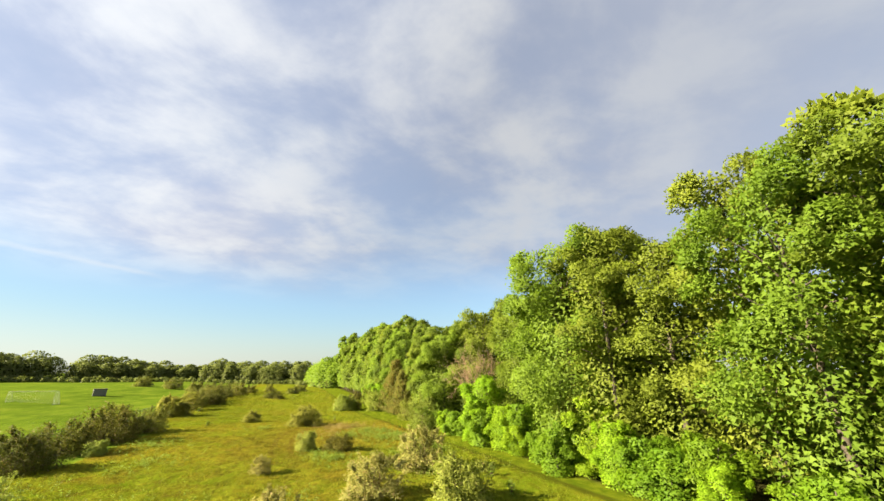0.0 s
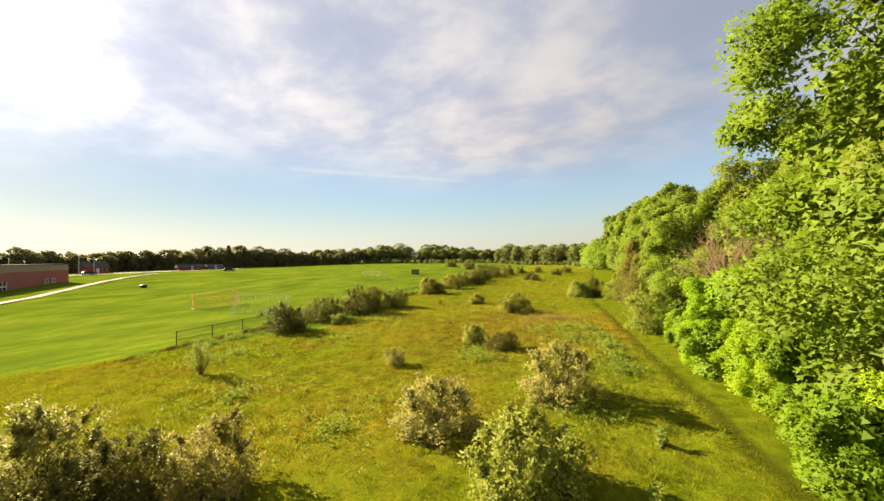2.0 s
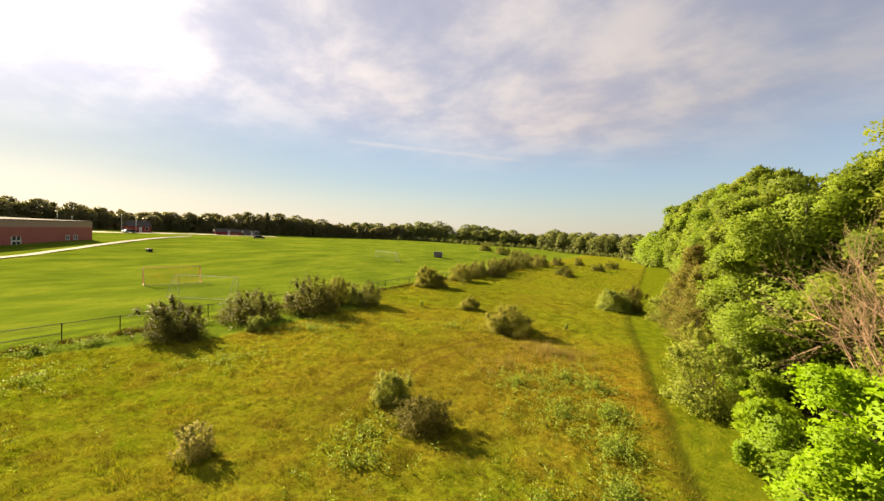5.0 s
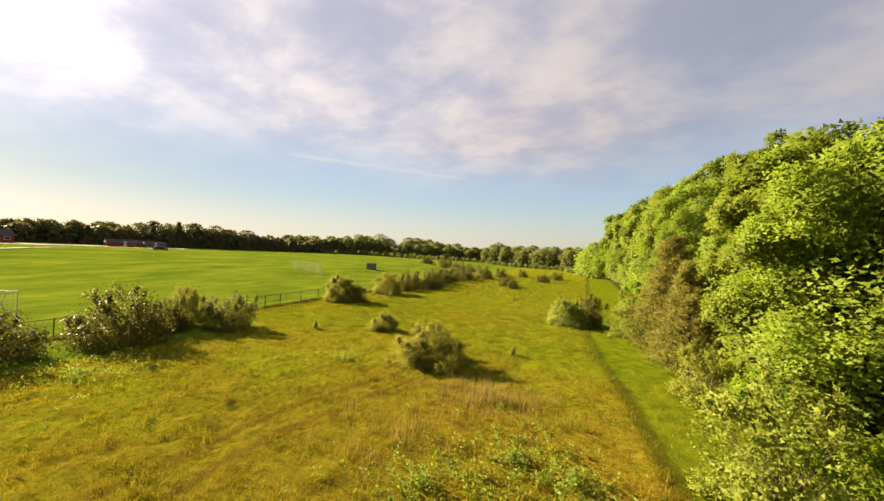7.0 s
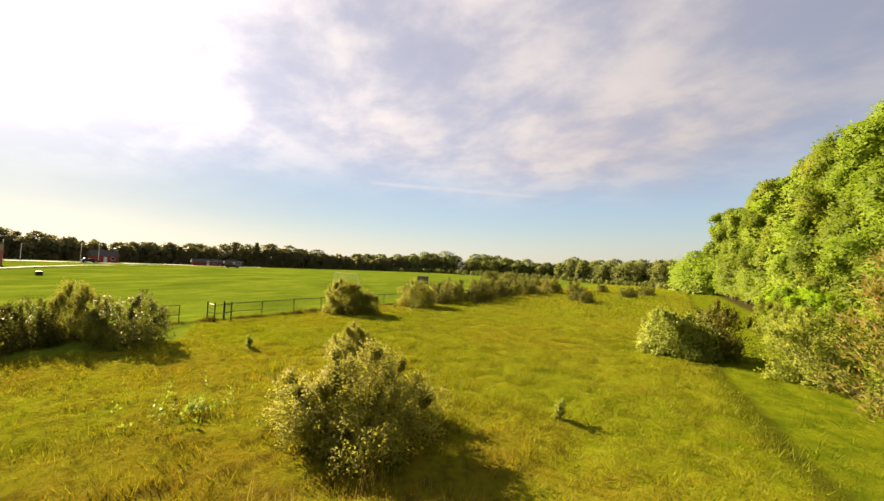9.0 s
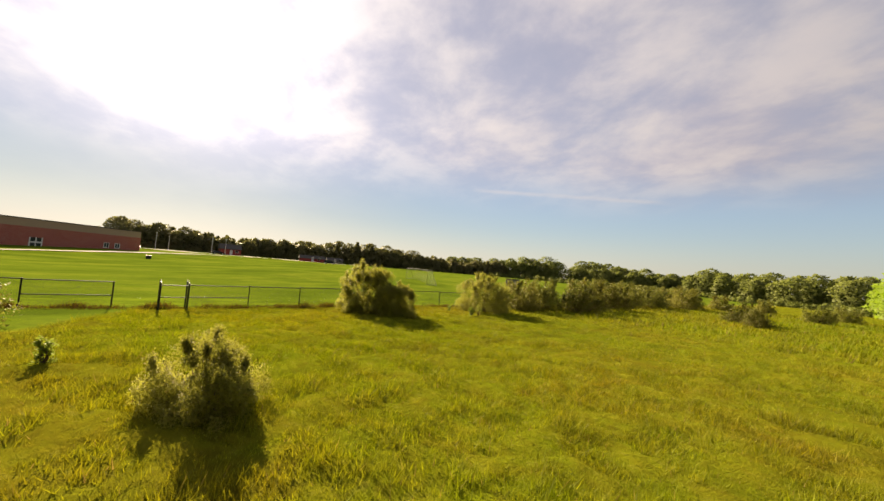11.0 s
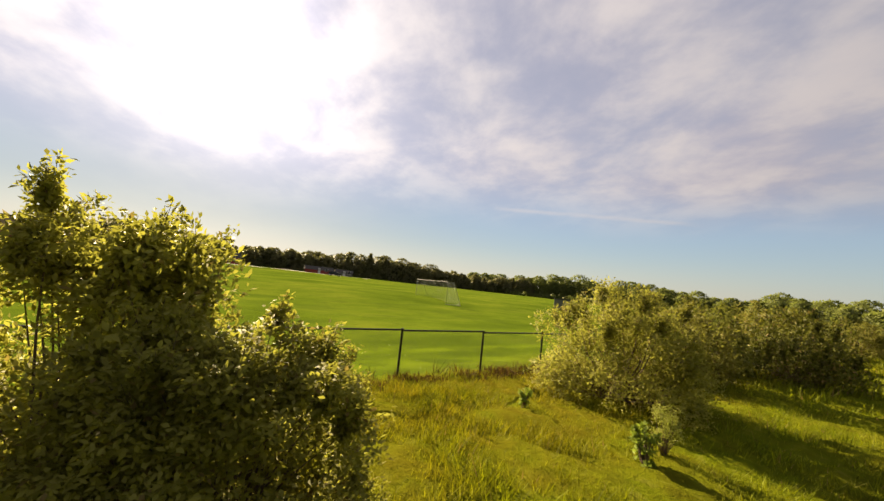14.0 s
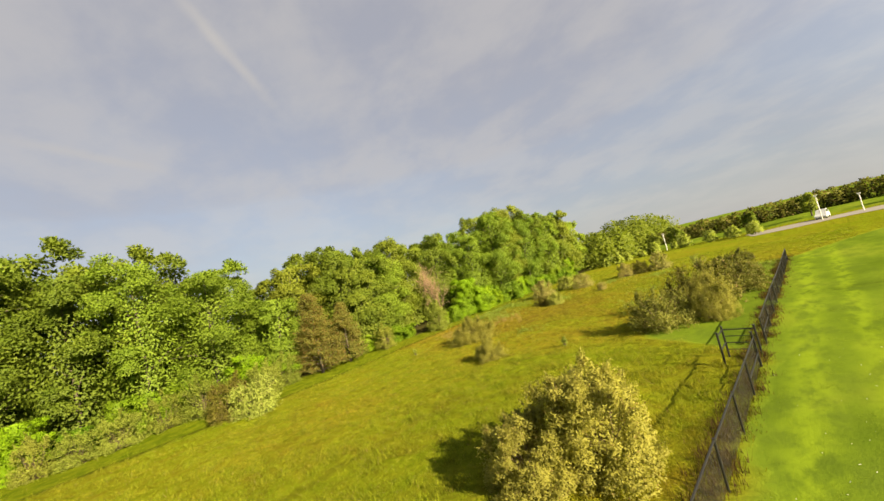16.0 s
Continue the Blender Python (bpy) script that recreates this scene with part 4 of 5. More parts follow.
for src, spots in (
    (willow, [(29.0, 46.8, 1.05, 1.3), (6.1, 15.5, 0.5, 0.55), (22.0, 12.1, 0.55, 0.7)]),
    (soft, [(35.6, 56.6, 0.8, 0.6), (35.4, 54.2, 0.85, 0.65), (34.2, 44.3, 0.95, 0.8), (35.6, 49.0, 0.9, 0.85), (36.2, 51.5, 0.8, 0.8), (36.0, 58.6, 0.7, 0.8), (36.4, 41.6, 0.8, 0.8), (35.9, 29.6, 0.8, 0.75), (35.8, 62.0, 0.9, 0.8)]),
    (flowering, [(25.2, -2.6, 0.95, 0.80), (20.2, -8.5, 0.75, 0.8), (19.1, 4.6, 0.36, 0.40), (15.6, -10.5, 0.9, 1.0)]),
    (spreading, [(15.4, 34.7, 0.52, 0.68)]),
    (near_fence, [(4.4, 46.5, 0.80, 0.66)]),
    (dark, [(31.0, 47.9, 0.75, 1.2), (24.7, 11.0, 0.58, 0.48), (18.4, -9.9, 0.7, 0.75)]),
    (dark_far, [(4.3, 22.4, 1.05, 1.3), (3.6, 25.4, 0.5, 0.8), (5.0, 68.5, 0.9, 1.1), (2.6, 80.0, 1.1, 1.15), (1.0, 98.0, 1.2, 1.2), (15.0, 86.0, 0.75, 0.85), (17.0, 82.0, 0.5, 0.7)]),
    (pale_far, [(2.2, 66.0, 1.0, 1.05), (3.0, 74.0, 1.15, 1.15), (1.5, 88.0, 1.3, 1.15), (4.5, 104.0, 1.4, 1.2), (2.6, 94.0, 1.2, 1.0), (5.6, 28.7, 0.85, 0.95), (0.0, 110.0, 1.3, 1.1), (7.0, 116.0, 1.0, 0.95), (12.0, 124.0, 0.8, 0.85), (-6.0, 122.0, 1.3, 1.1), (-12.0, 132.0, 1.4, 1.2), (20.0, 108.0, 0.9, 0.8), (22.0, 122.0, 1.0, 0.9), (-22.0, 144.0, 1.5, 1.3), (-34.0, 154.0, 1.5, 1.3)]),
    (fence_right, [(3.0, 27.0, 0.62, 1.0)]),
    (thin, [(5.6, 53.0, 0.4, 0.4)]),
):
    for x, y, k, kz in spots:
        copy_thing(src, at_spot(x, y, rnd.uniform(0, 360), k, kz * rnd.uniform(0.95, 1.05)))


tall_weed = bush("tall_weed", "pale green single weed with upright leafy stems in the meadow", 5.6, 52.3, 0.75, 0.20, L_WEED, 0.075, 14, 40, 65, "single weeds in the meadow", 0.25, 0.35)
tagged(tall_weed, "green single weed with upright leafy stems in the meadow", "weed", "single weeds in the meadow")
for x, y, k in ((32.5, -4.6, 1.1), (33.2, -0.9, 1.2), (26.2, 33.0, 1.0), (2.9, 52.6, 0.7), (10.8, 32.0, 1.1)):
    copy_thing(tall_weed, at_spot(x, y, rnd.uniform(0, 360), k))


def pine(x, y, h, r, seed):
    """A browned pine: whorls of branches with tufts of needles, wide at the foot."""
    rng = np.random.default_rng(seed)
    ob = thing("pine_tree", x, y, "browning pine with dense needle tufts at the wood's edge", "tree", WOOD)
    T = Tubes(6)
    T.add([(0, 0, -0.2), (0, 0, h * 0.5), (0, 0, h)], [0.16, 0.09, 0.01])
    at, out = [], []
    for z in np.arange(0.2, h * 0.98, 0.36):
        k = z / h
        for i in range(9):
            a = rng.uniform(0, 2 * math.pi)
            reach = r * (1.03 - k) ** 0.75 * rng.uniform(0.75, 1.1)
            e = Vector((math.cos(a) * reach, math.sin(a) * reach, z + reach * 0.28))
            T.add([(0, 0, z), e * 0.5 + Vector((0, 0, z * 0.5)), e], [0.025, 0.014, 0.005])
            for s in np.linspace(0.35, 1.0, 6):
                c = np.array([e.x * s, e.y * s, z + reach * 0.28 * s])
                m = 26
                o = ball_points(m, rng) * 0.8 + np.array([math.cos(a) * 0.5, math.sin(a) * 0.5, 0.7])
                at.append(c + rng.normal(0, 0.13, (m, 3)))
                out.append(o)
    part_mesh("trunk", T.mesh("trunk", M_BARK), ob)
    part_mesh("crown", leaf_mesh("crown", np.concatenate(at), np.concatenate(out), 0.22, L_PINE, rng, 0.22, 0.0, 0.0, True), ob)
    return ob


pine_a = pine(36.0, 38.0, 8.6, 2.8, 61)
copy_thing(pine_a, at_spot(36.3, 34.4, 140, 0.8))
copy_thing(kinds[5], at_spot(39.3, 30.4, 70, 0.95, 1.04))
copy_thing(kinds[0], at_spot(40.2, 26.2, 200, 0.95, 0.84))


def dead_tree(x, y, h, seed):
    """A bare tree: forked trunk, many fine rising branches."""
    rng = np.random.default_rng(seed)
    ob = thing("dead_tree", x, y, "dead bare tree with tan branches among green trees", "tree", WOOD)
    T = Tubes(5)

    def grow(p, d, length, rad, level):
        q = p + d * length * 0.5 + Vector(rng.normal(0, 0.05, 3)) * length
        e = p + d * length
        T.add([p, q, e], [rad, rad * 0.75, rad * 0.5])
        if level == 0:
            return
        for _ in range(5 if level < 3 else 4):
            t = rng.uniform(0.35, 1.0)
            nd = (d * 0.8 + Vector(rng.normal(0, 0.42, 3)) + Vector((0, 0, 0.18))).normalized()
            grow(p.lerp(e, t), nd, length * rng.uniform(0.5, 0.75), rad * 0.5, level - 1)

    for i in range(3):
        grow(Vector((0.2 * i, 0.15 * i, -0.1)), Vector((rng.normal(0, 0.12), rng.normal(0, 0.12), 1)).normalized(), h * 0.5, 0.065, 4)
    part_mesh("branchwork", T.mesh("branchwork", M_DEAD), ob)


dead_tree(40.0, 15.4, 10.2, 71)
copy_thing(kinds[3], at_spot(38.2, 6.2, 220, 0.7, 0.6))


# ---------------------------------------------------------------- fence
def rod(bm, a, b, r, sides=8):
    a, b = Vector(a), Vector(b)
    d = b - a
    g = bmesh.ops.create_cone(bm, cap_ends=True, segments=sides, radius1=r, radius2=r, depth=d.length)["verts"]
    bmesh.ops.transform(bm, verts=g, matrix=Matrix.Translation((a + b) / 2) @ d.to_track_quat("Z", "Y").to_matrix().to_4x4())
    return bm


FENCE_H, BAY = 1.22, 3.0


def wire_mesh(length, height, cell=0.06, r=0.0013):
    """Chain link: two sets of slanting wires."""
    v, f = [], []

    def wire(y0, z0, y1, z1, x):
        o = len(v)
        for y, z in ((y0, z0), (y1, z1)):
            v.extend([(x - r, y, z - r), (x + r, y, z - r), (x, y, z + 1.5 * r)])
        f.extend([(o, o + 1, o + 4, o + 3), (o + 1, o + 2, o + 5, o + 4), (o + 2, o, o + 3, o + 5)])

    n = int((length + height) / cell)
    for i in range(n):
        s = i * cell
        z0, y0 = (0.0, s) if s <= length else (s - length, length)
        y1, z1 = (s - height, height) if s >= height else (0.0, s)
        wire(y0, z0, y1, z1, 0.003)
        wire(length - y0, z0, length - y1, z1, -0.003)
    return mesh_of("chain_link", v, f, M_BLACK)


POST = part("post", rod(rod(bmesh.new(), (0, 0, -0.2), (0, 0, FENCE_H), 0.032), (0, 0, FENCE_H), (0, 0, FENCE_H + 0.03), 0.04), M_BLACK, None).data
RAIL = part("rail", rod(bmesh.new(), (0, 0, 0), (0, BAY, 0), 0.024), M_BLACK, None).data
for o in [o for o in scene.objects if o.name in ("post", "rail")]:
    bpy.data.objects.remove(o)
LINK = wire_mesh(BAY, FENCE_H - 0.06)


def fence(y0, bays, label, mid_rail_bays=()):
    ob = thing("fence", 0.0, y0, label, "fence", z=0.0)
    for i in range(bays + 1):
        p = part_mesh("post", POST, ob)
        p.location = (0, i * BAY, float(gz(0, y0 + i * BAY)))
        if i < bays:
            z = float(gz(0, y0 + (i + 0.5) * BAY))
            r = part_mesh("top_rail", RAIL, ob)
            r.location = (0, i * BAY, FENCE_H - 0.02 + z)
            c = part_mesh("chain_link", LINK, ob)
            c.location = (0.03, i * BAY, 0.04 + z)
            if i in mid_rail_bays:
                r = part_mesh("mid_rail", RAIL, ob)
                r.location = (0, i * BAY, 0.55 + z)
    return ob


fence(3.0, 10, "low black chain-link fence with pipe posts along the lawn", (0, 9))
fence(36.05, 13, "black chain-link fence with pipe rail running past the bushes", (0,))


def gate():
    """A guard of posts and rails that makes walkers turn at the opening in the fence."""
    ob = thing("walk_gate", 0.6, 35.3, "black steel pipe walk-through gate guard in the fence opening", "gate", z=0.0)
    for x, y in ((0.62, -0.55), (0.62, 0.62), (-0.56, -0.5), (-0.56, 0.66)):
        part("post", rod(rod(bmesh.new(), (x, y, -0.2), (x, y, 1.36), 0.042), (x, y, 1.36), (x, y, 1.39), 0.05), M_BLACK, ob)
    for z in (1.22, 0.62):
        part("rail", rod(bmesh.new(), (-0.56, -0.5, z), (0.62, -0.55, z), 0.024), M_BLACK, ob)
        part("rail", rod(bmesh.new(), (0.62, -0.55, z), (0.62, 0.62, z), 0.024), M_BLACK, ob)
    for z in (0.32, 0.92):
        part("rail", rod(bmesh.new(), (-0.56, -0.5, z), (0.62, -0.55, z), 0.018), M_BLACK, ob)


gate()


# ---------------------------------------------------------------- goals
def net_mesh(quads, cell, r, mat):
    """A net of thin cords over four-cornered panels."""
    v, f = [], []

    def cord(p, q):
        o = len(v)
        for c in (p, q):
            v.extend([(c.x - r, c.y - r, c.z), (c.x + r, c.y, c.z - r), (c.x, c.y + r, c.z + r)])
        f.extend([(o, o + 1, o + 4, o + 3), (o + 1, o + 2, o + 5, o + 4), (o + 2, o, o + 3, o + 5)])

    for a, b, c, d in quads:
        a, b, c, d = Vector(a), Vector(b), Vector(c), Vector(d)
        n = max(2, int((b - a).length / cell))
        for i in range(n + 1):
            cord(a.lerp(b, i / n), d.lerp(c, i / n))
        n = max(2, int((d - a).length / cell))
        for i in range(n + 1):
            cord(a.lerp(d, i / n), b.lerp(c, i / n))
    return mesh_of("net", v, f, mat)


M_NET_W = plain("white_net_cord", (0.75, 0.75, 0.72), 0.8)
M_NET_O = plain("orange_net_cord", (0.75, 0.30, 0.06), 0.8)


M_GOAL = plain("weathered_white_paint", (0.33, 0.33, 0.28), 0.6)


def goal(x0, y0, x1, y1, h, label, net, depth=1.6, flip=1, cell=0.16, r=0.005):
    """A portable football goal whose foot line runs between the two points."""
    w = math.hypot(x1 - x0, y1 - y0)
    ob = thing("goal", x0, y0, label, "goal", "goals on the lawn", rz=math.degrees(math.atan2(y1 - y0, x1 - x0)))
    d = depth * flip
    f, R = 0.04, 0.026
    part("crossbar", rod(bmesh.new(), (0, 0, h), (w, 0, h), R), M_GOAL, ob)
    part("ground_bar", rod(bmesh.new(), (0, d, f), (w, d, f), R), M_GOAL, ob)
    for x in (0.0, w):
        part("upright", rod(bmesh.new(), (x, 0, 0), (x, 0, h + R), R), M_GOAL, ob)
        part("side_bar", rod(bmesh.new(), (x, 0, f), (x, d, f), 0.022), M_GOAL, ob)
        part("back_stay", rod(bmesh.new(), (x, d * 0.4, h), (x, d, f), 0.025), M_GOAL, ob)
        part("top_stay", rod(bmesh.new(), (x, 0, h), (x, d * 0.4, h), 0.025), M_GOAL, ob)
    quads = [((0, d, f), (w, d, f), (w, d * 0.4, h), (0, d * 0.4, h)), ((0, 0, h), (w, 0, h), (w, d * 0.4, h), (0, d * 0.4, h))]
    for x in (0.0, w):
        quads.append(((x, 0, f), (x, d, f), (x, d * 0.4, h), (x, 0, h)))
    part_mesh("net", net_mesh(quads, cell, r, net), ob)


goal(-7.2, 21.9, -12.9, 18.6, 2.2, "white-framed football goal with white net on the lawn", M_NET_W, 1.9, 1, 0.24, 0.002)
goal(-20.7, 24.6, -22.3, 18.8, 2.1, "white-framed football goal with orange net on the lawn", M_NET_O, 1.6, 1, 0.14, 0.005)
goal(-22.0, 70.3, -29.4, 71.4, 2.4, "far white football goal with net on the lawn", M_NET_W, 1.8, -1, 0.25, 0.004)


# ---------------------------------------------------------------- school
def school():
    ob = thing("school", -33.0, -22.0, "two-storey red brick school with tan upper band and flat roof", "building", z=0.2, rz=54.5)

    def block(x0, y0, x1, y1, z0, zb, z1):
        part("wall", box(bmesh.new(), x0, y0, z0, x1, y1, zb), M_BRICK, ob, "red brick lower wall")
        part("upper_wall", box(bmesh.new(), x0 + 0.02, y0 + 0.02, zb, x1 - 0.02, y1 - 0.02, z1), M_TAN, ob, "tan block upper band")
        part("roof", box(bmesh.new(), x0 - 0.12, y0 - 0.12, z1, x1 + 0.12, y1 + 0.12, z1 + 0.18, 0.02), M_ROOF, ob)

    def window(x, y, z, w, h, panes=2):
        """A framed window set in an east-facing wall."""
        fr = bmesh.new()
        t = 0.09
        box(fr, x - 0.02, y - w / 2, z, x + 0.06, y + w / 2, z + t)
        box(fr, x - 0.02, y - w / 2, z + h - t, x + 0.06, y + w / 2, z + h)
        for i in range(panes + 1):
            yy = y - w / 2 + (w - t) * i / panes
            box(fr, x - 0.02, yy, z + t, x + 0.055, yy + t, z + h - t)
        box(fr, x - 0.02, y - w / 2, z + h * 0.5 - 0.03, x + 0.05, y + w / 2, z + h * 0.5 + 0.03)
        win = part("window", fr, M_CONC, ob)
        part("pane", box(bmesh.new(), x - 0.02, y - w / 2 + 0.05, z + 0.05, x + 0.03, y + w / 2 - 0.05, z + h - 0.05), M_GLASS, win, "dark glass pane")
        part("sill", box(bmesh.new(), x - 0.02, y - w / 2 - 0.1, z - 0.12, x + 0.14, y + w / 2 + 0.1, z, 0.01), M_CONC, win)

    # the front runs along the block's own y
    block(-26, 0, 0, 43, -0.6, 5.5, 7.2)
    part("stair_head", box(bmesh.new(), -10, 35.5, 7.38, -1, 42.6, 8.2, 0.03), M_TAN, ob, "tan stair head on the flat roof")
    for i in range(8):
        window(0, 7.0 + i * 3.9, 3.2, 1.3, 1.2)


school()


def low_wing():
    """The low wing runs back from the tall one, turned away from the lawn."""
    ax, ay, bx, by = -70.0, 4.0, -98.0, 36.3
    L = math.hypot(bx - ax, by - ay)
    ob = thing("school_wing", ax, ay, "single-storey red brick school wing with tan parapet", "building", z=0.6, rz=math.degrees(math.atan2(by - ay, bx - ax)))
    part("wall", box(bmesh.new(), -3.5, 0, -0.8, L, 24, 4.3), M_BRICK, ob, "red brick wall")
    part("parapet", box(bmesh.new(), -3.48, 0.02, 4.3, L - 0.02, 23.98, 5.8), M_TAN, ob, "tan block parapet")
    part("roof", box(bmesh.new(), -3.6, -0.1, 5.8, L + 0.1, 24.1, 5.96, 0.02), M_ROOF, ob)
    part("upper_storey", box(bmesh.new(), -7.0, 4.5, 5.96, 17.5, 21, 8.9), M_TAN, ob, "tan upper storey set back behind the parapet")
    part("upper_roof", box(bmesh.new(), -7.1, 4.4, 8.9, 17.6, 21.1, 9.06, 0.02), M_ROOF, ob)
    for x in (4.2, 6.6, 9.6):
        fr = bmesh.new()
        for a, b, c, d in ((x - 0.55, 7.4, x + 0.55, 7.48), (x - 0.55, 8.02, x + 0.55, 8.1), (x - 0.55, 7.48, x - 0.47, 8.02), (x + 0.47, 7.48, x + 0.55, 8.02)):
            box(fr, a, 4.44, b, c, 4.52, d)
        win = part("clerestory_window", fr, M_WHITE, ob)
        part("pane", box(bmesh.new(), x - 0.5, 4.47, 7.44, x + 0.5, 4.52, 8.06), M_SKYPANE, win, "pane coloured pale as if mirroring the sky")
    for x in (5.5, 8.0, 34.5, 37.0):
        fr = bmesh.new()
        for a, b, c, d in ((x - 0.6, 1.2, x + 0.6, 1.3), (x - 0.6, 2.3, x + 0.6, 2.4), (x - 0.6, 1.3, x - 0.5, 2.3), (x + 0.5, 1.3, x + 0.6, 2.3), (x - 0.05, 1.3, x + 0.05, 2.3)):
            box(fr, a, -0.06, b, c, 0.02, d)
        win = part("window", fr, M_WHITE, ob)
        part("pane", box(bmesh.new(), x - 0.55, -0.03, 1.25, x + 0.55, 0.02, 2.35), M_GLASS, win, "dark glass pane")
    # double door with glazed upper lights, and a plain white door
    for x0, w, h, glazed in ((20.0, 2.2, 2.5, True), (0.9, 1.5, 2.5, False)):
        d = part("door", box(bmesh.new(), x0, -0.10, 0.0 if glazed else -0.6, x0 + w, 0.02, h - 0.2, 0.01), M_WHITE, ob, "white painted door")
        if glazed:
            for i in range(2):
                for j in range(2):
                    part("pane", box(bmesh.new(), x0 + 0.2 + i * 1.0, -0.13, 0.4 + j * 1.1, x0 + 0.95 + i * 1.0, -0.09, 1.2 + j * 1.1), M_GLASS, d, "dark glass pane")
        part("door_handle", box(bmesh.new(), x0 + w * 0.5 - 0.03, -0.16, 1.0, x0 + w * 0.5 + 0.03, -0.10, 1.25, 0.005), M_BLACK, d)


low_wing()


def ribbon(name, label, pts, width, mat, lift=0.03):
    """A path laid on the ground along points."""
    fine = []
    for (x0, y0), (x1, y1) in zip(pts, pts[1:]):
        n = max(2, int(math.hypot(x1 - x0, y1 - y0) / 2))
        fine += [(x0 + (x1 - x0) * i / n, y0 + (y1 - y0) * i / n) for i in range(n)]
    fine.append(pts[-1])
    v, f = [], []
    for i, (x, y) in enumerate(fine):
        a, b = fine[max(i - 1, 0)], fine[min(i + 1, len(fine) - 1)]
        d = math.hypot(b[0] - a[0], b[1] - a[1])
        nx, ny = -(b[1] - a[1]) / d * width / 2, (b[0] - a[0]) / d * width / 2
        for s in (-1, 1):
            v.append((x + nx * s, y + ny * s, float(gz(x + nx * s, y + ny * s)) + lift))
        if i:
            f.append((2 * i - 2, 2 * i, 2 * i + 1, 2 * i - 1))
    tagged(new(name, mesh_of(name, v, f, mat)), label, "path", kind="structure")


ribbon("pavement", "pale concrete footpath across the lawn", [(-36, -10), (-47, 0.7), (-55, 8), (-64, 17.5), (-84, 34.7), (-104, 53), (-126, 74)], 1.7, M_CONC, 0.14)


# ---------------------------------------------------------------- far side of the lawn
def lamp_post(x, y, h, label="tall pale floodlight pole at the edge of the lawn"):
    ob = thing("lamp_post", x, y, label, "lamp post", "poles round the lawn")
    part("pole", rod(bmesh.new(), (0, 0, -0.2), (0, 0, h), 0.09, 8), M_WHITE, ob)
    part("lamp_head", box(box(bmesh.new(), -0.28, -0.15, h - 0.1, 0.28, 0.15, h + 0.12, 0.03), -0.12, -0.12, h - 0.4, 0.12, 0.12, h, 0.02), M_WHITE, ob)


for x, y, h in ((-149, 42, 6.4), (-150, 46, 5.4), (-149, 60, 7.0), (-150, 65, 6.4), (-4, -55, 5.2), (-10, -57, 3.6), (27, -62, 4.6), (-24, -62, 4.4), (-36, -60, 4.0)):
    lamp_post(x, y, h)


def house(x, y, w, d, h, rz, wall, label):
    """A small gabled building: walls, two roof slopes, door, window."""
    ob = thing("hut", x, y, label, "hut", rz=rz)
    part("wall", box(bmesh.new(), -w / 2, -d / 2, -0.3, w / 2, d / 2, h), wall, ob)
    bm = bmesh.new()
    o = 0.4
    p = [(-w / 2 - o, -d / 2 - o, h - 0.1), (w / 2 + o, -d / 2 - o, h - 0.1), (w / 2 + o, 0, h + d * 0.36), (-w / 2 - o, 0, h + d * 0.36), (-w / 2 - o, d / 2 + o, h - 0.1), (w / 2 + o, d / 2 + o, h - 0.1)]
    vs = [bm.verts.new(q) for q in p]
    for f in ((0, 1, 2, 3), (3, 2, 5, 4), (0, 3, 4), (1, 5, 2), (0, 4, 5, 1)):
        bm.faces.new([vs[i] for i in f])
    part("roof", bm, M_ROOF, ob)
    part("door", box(bmesh.new(), -0.5, -d / 2 - 0.05, 0, 0.5, -d / 2 + 0.02, 2.1), M_WHITE, ob)
    win = part("window", box(bmesh.new(), w * 0.2, -d / 2 - 0.05, 1.0, w * 0.2 + 1.4, -d / 2 + 0.02, 2.1), M_WHITE, ob)
    part("pane", box(bmesh.new(), w * 0.2 + 0.1, -d / 2 - 0.07, 1.1, w * 0.2 + 1.3, -d / 2 - 0.04, 2.0), M_GLASS, win)


M_RED = plain("red_boards", (0.26, 0.045, 0.035), 0.8)
M_GREYB = plain("grey_boards", (0.13, 0.13, 0.11), 0.8)
house(-157, 68, 7.5, 6.0, 2.5, 90, M_RED, "red gabled hut beyond the lawn")
house(-148, 101, 11.0, 4.0, 1.5, 76, M_RED, "long low red shelter beyond the lawn")
house(-145, 111, 7.0, 3.5, 1.5, 72, M_GREYB, "low grey shelter beyond the lawn")


def storage_box(x, y, w, d, h, rz, label):
    ob = thing("storage_shed", x, y, label, "shed", rz=rz)
    part("body", box(bmesh.new(), -w / 2, -d / 2, 0.1, w / 2, d / 2, h, 0.03), M_GREYB, ob)
    part("roof", box(bmesh.new(), -w / 2 - 0.1, -d / 2 - 0.1, h, w / 2 + 0.1, d / 2 + 0.1, h + 0.12, 0.02), M_ROOF, ob)
    part("door", box(bmesh.new(), -w / 2 - 0.04, -d * 0.3, 0.1, -w / 2 + 0.02, d * 0.3, h - 0.3), M_BLACK, ob, "dark door")
    part("skid", box(bmesh.new(), -w / 2, -d / 2, -0.15, w / 2, d / 2, 0.1), M_BLACK, ob)


storage_box(-25, 96, 2.5, 1.7, 1.6, 25, "grey flat-roofed storage shed with a dark door")

PAINT = {c: plain(c + "_car_paint", v, 0.25, 0.0, 0.05) for c, v in (("white", (0.75, 0.75, 0.74)), ("black", (0.015, 0.016, 0.018)), ("silver", (0.42, 0.43, 0.44)), ("red", (0.30, 0.03, 0.03)), ("blue", (0.04, 0.07, 0.16)))}


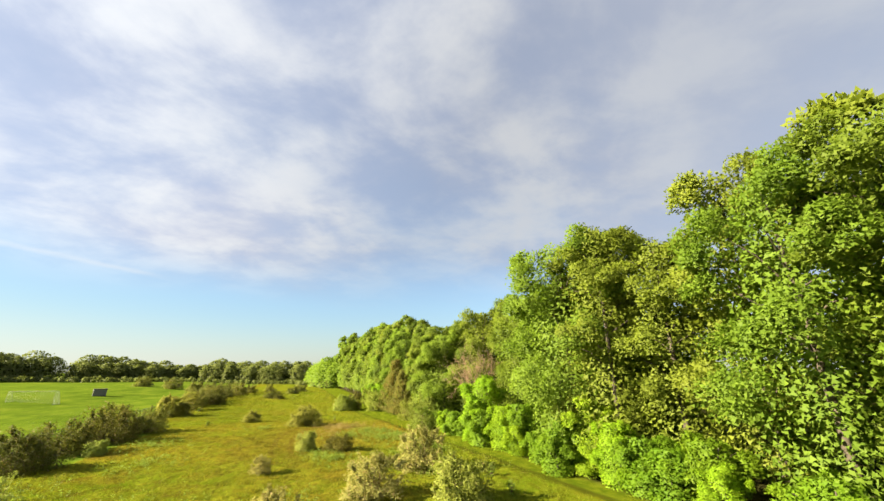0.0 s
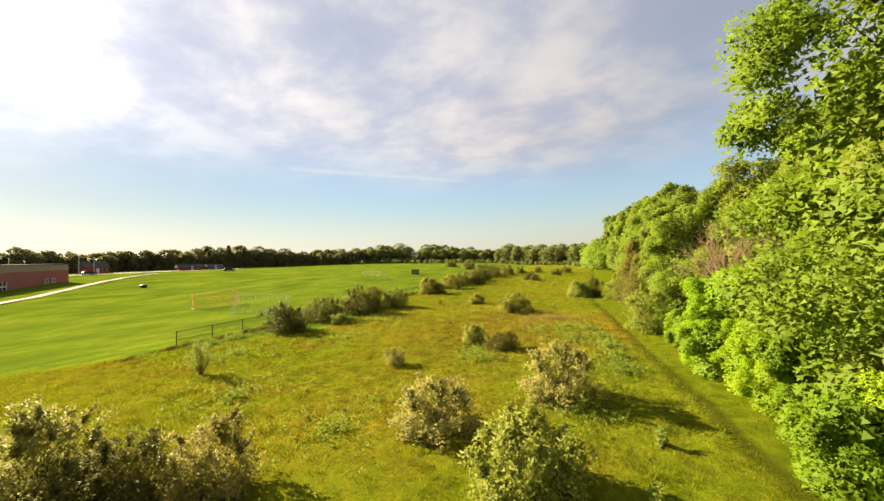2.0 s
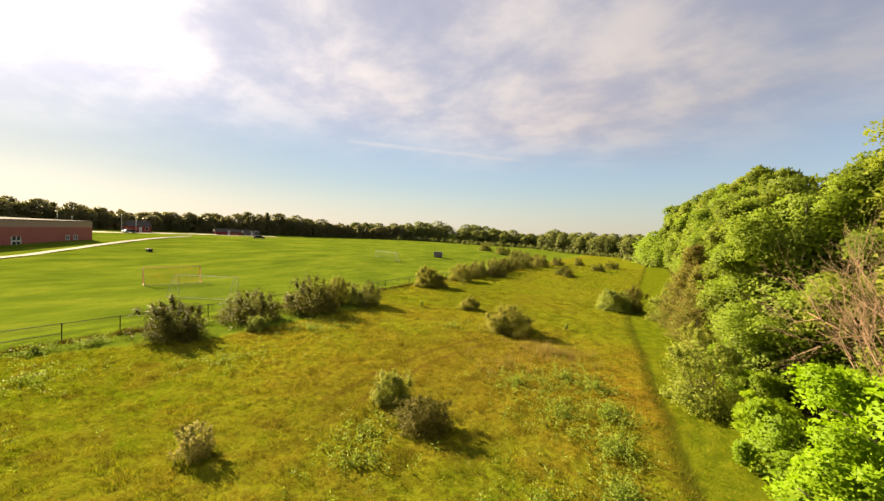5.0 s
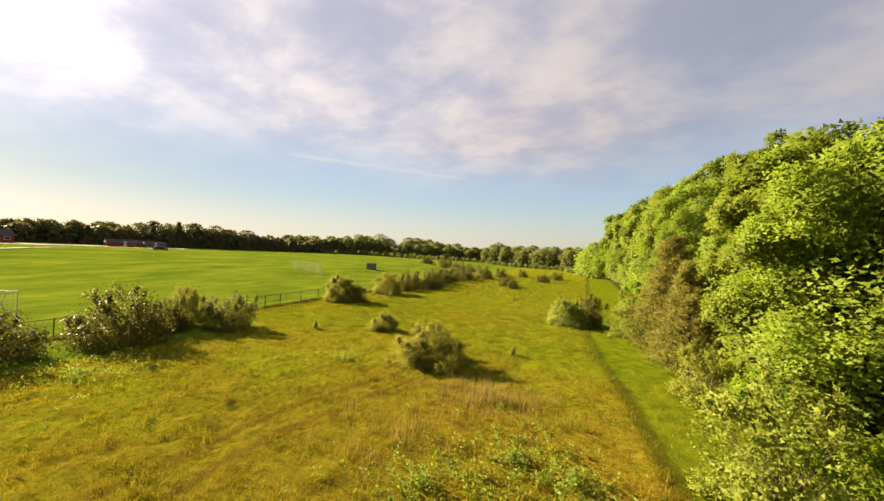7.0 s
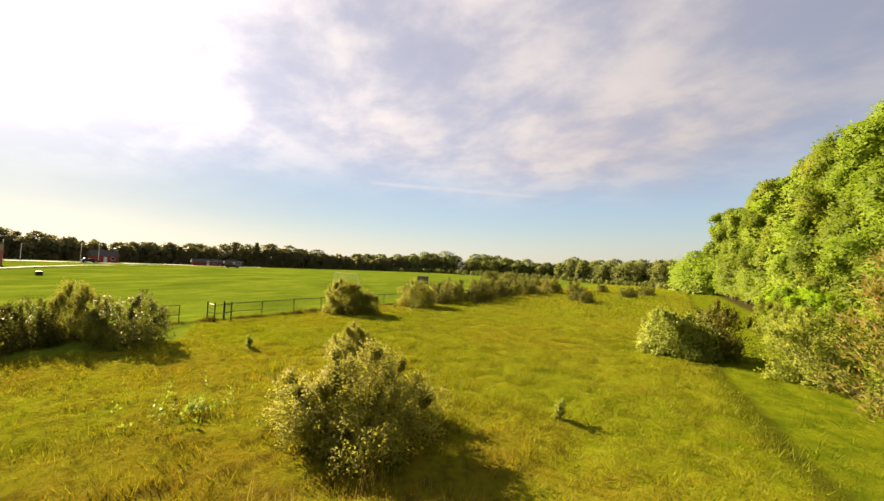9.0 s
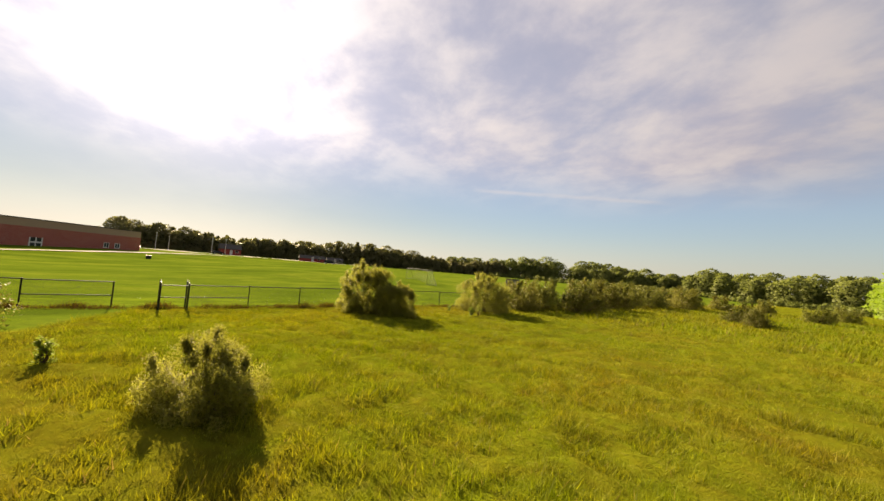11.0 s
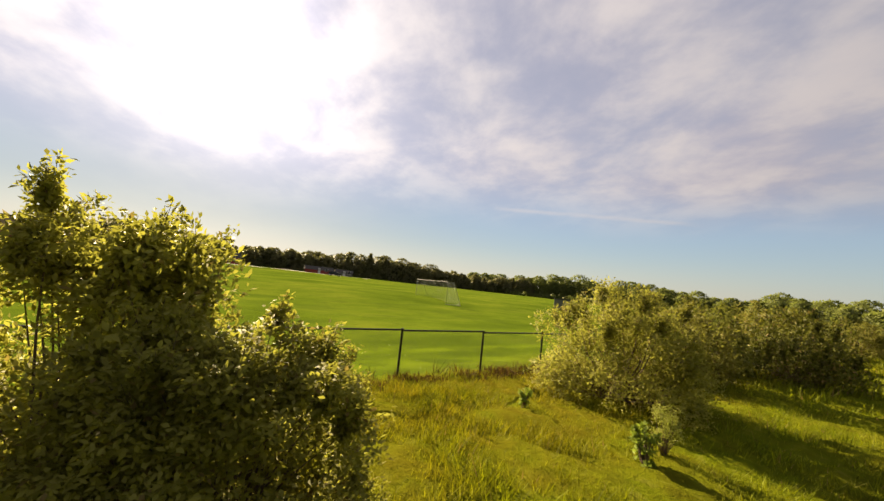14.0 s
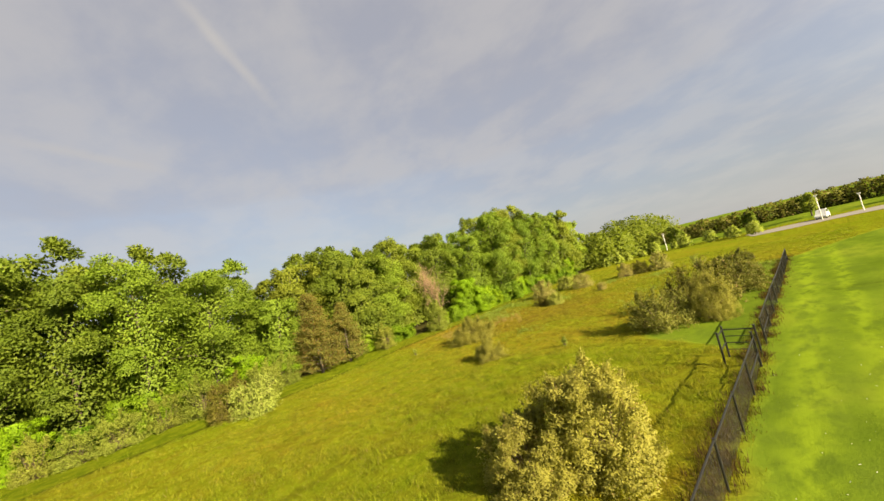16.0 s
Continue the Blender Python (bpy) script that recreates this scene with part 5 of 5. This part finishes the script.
def car(x, y, rz, colour, van=False):
    """A parked car: body with bonnet and cabin, glass band, four wheels."""
    ob = thing("van" if van else "car", x, y, "parked %s %s seen far across the lawn" % (colour, "van" if van else "car"), "van" if van else "car", "parked vehicles", rz=rz)
    top = 1.95 if van else 1.42
    prof = [(-2.2, 0.35), (-2.25, 0.8), (-2.0, 0.95), (-1.7, top - 0.1), (-1.4, top), (0.6, top), (1.25, 0.98), (2.1, 0.85), (2.25, 0.6), (2.2, 0.35)]
    bm = bmesh.new()
    a = [bm.verts.new((px, -0.88 if pz < 1.0 else -0.74, pz)) for px, pz in prof]
    b = [bm.verts.new((px, 0.88 if pz < 1.0 else 0.74, pz)) for px, pz in prof]
    bm.faces.new(a)
    bm.faces.new(b[::-1])
    n = len(prof)
    for i in range(n):
        bm.faces.new((a[i], b[i], b[(i + 1) % n], a[(i + 1) % n]))
    part("body", bm, PAINT[colour], ob)
    part("side_glass", box(bmesh.new(), -1.5, -0.83, 1.0, 0.6, 0.83, top - 0.12), M_GLASS, ob, "dark glass")
    for wx in (-1.4, 1.4):
        for wy in (-0.8, 0.8):
            t = part("wheel", rod(bmesh.new(), (wx, wy - 0.1, 0.32), (wx, wy + 0.1, 0.32), 0.33, 14), M_BLACK, ob)
            part("rim", rod(bmesh.new(), (wx, wy - 0.115 if wy < 0 else wy, 0.32), (wx, wy if wy < 0 else wy + 0.115, 0.32), 0.19, 10), M_WHITE, t)


for x, y, rz, c, v in ((-112.5, 94, 60, "black", False), (-141, 36, 20, "white", False), (-142, 31, 20, "white", False), (-147, 62, 95, "black", False), (-4.2, -59, 80, "silver", True), (-25.5, -57.5, 40, "white", False), (-28.5, -57, 40, "silver", False), (-31.5, -56, 40, "black", False), (-34.5, -55.5, 40, "red", False), (-37.5, -55, 40, "black", False), (-30, -61, 40, "blue", False)):
    car(x, y, rz, c, v)

ribbon("pavement", "pale gravel strip along the far side of the lawn", [(-146, 14), (-149, 46), (-148, 84), (-138, 120)], 9.0, M_CONC, 0.05)
ribbon("road", "pale asphalt of the car park beyond the lawn", [(8, -52), (-11, -56), (-27, -58.5), (-46, -59)], 10.0, M_ASPH, 0.05)


def bin_box(x, y):
    ob = thing("litter_bin", x, y, "low wide black bin standing on the lawn", "bin")
    part("body", box(bmesh.new(), -0.7, -0.4, 0.0, 0.7, 0.4, 0.62, 0.05), M_BLACK, ob)
    part("lid", box(bmesh.new(), -0.75, -0.44, 0.62, 0.75, 0.44, 0.74, 0.04), M_BLACK, ob)


bin_box(-67, 37)

# trees standing by the south car park and in the scrub beyond it
park_tree = tree("park_tree", "rounded green tree standing by the car park", -21.2, -73.9, 6.6, 2.6, 1.4, L_OAK, 0.26, 54, 70, 81, "trees by the car park", 0.6)
for x, y, k, kz in ((-29.0, -72.3, 0.9, 0.85), (-35.8, -70.6, 0.85, 0.8), (-42.3, -68.5, 0.9, 0.95), (-2.7, -75.6, 0.9, 0.95), (26.6, -72.9, 0.9, 0.95), (9.0, -75.3, 0.7, 0.75), (34.0, -78.0, 1.0, 0.8), (-46.0, -52.0, 0.9, 0.9)):
    copy_thing(park_tree, at_spot(x, y, rnd.uniform(0, 360), k, kz))
far_wood("scrub", "low green scrub along the south side", band([(-150, -90), (-50, -104), (0, -112), (60, -108)][::-1], 3, 3.5, 3.8, 5.6, 83), L_OLIVE, 0.6, 300, 84)
far_wood("scrub", "grey-green scrub bushes at the south end of the meadow", band([(34, -60), (20, -64), (2, -58)], 2, 4.0, 2.2, 4.0, 85) + band([(36, -40), (30, -60)], 1, 3.0, 2.0, 3.2, 86), L_WILLOW, 0.5, 220, 87)
far_wood("scrub", "pale bushes along the foot of the far wood", band([(33, 150), (20, 212), (-30, 236), (-96, 226), (-134, 195)], 2, 2.2, 1.4, 3.2, 88), L_FAR, 0.6, 70, 89)
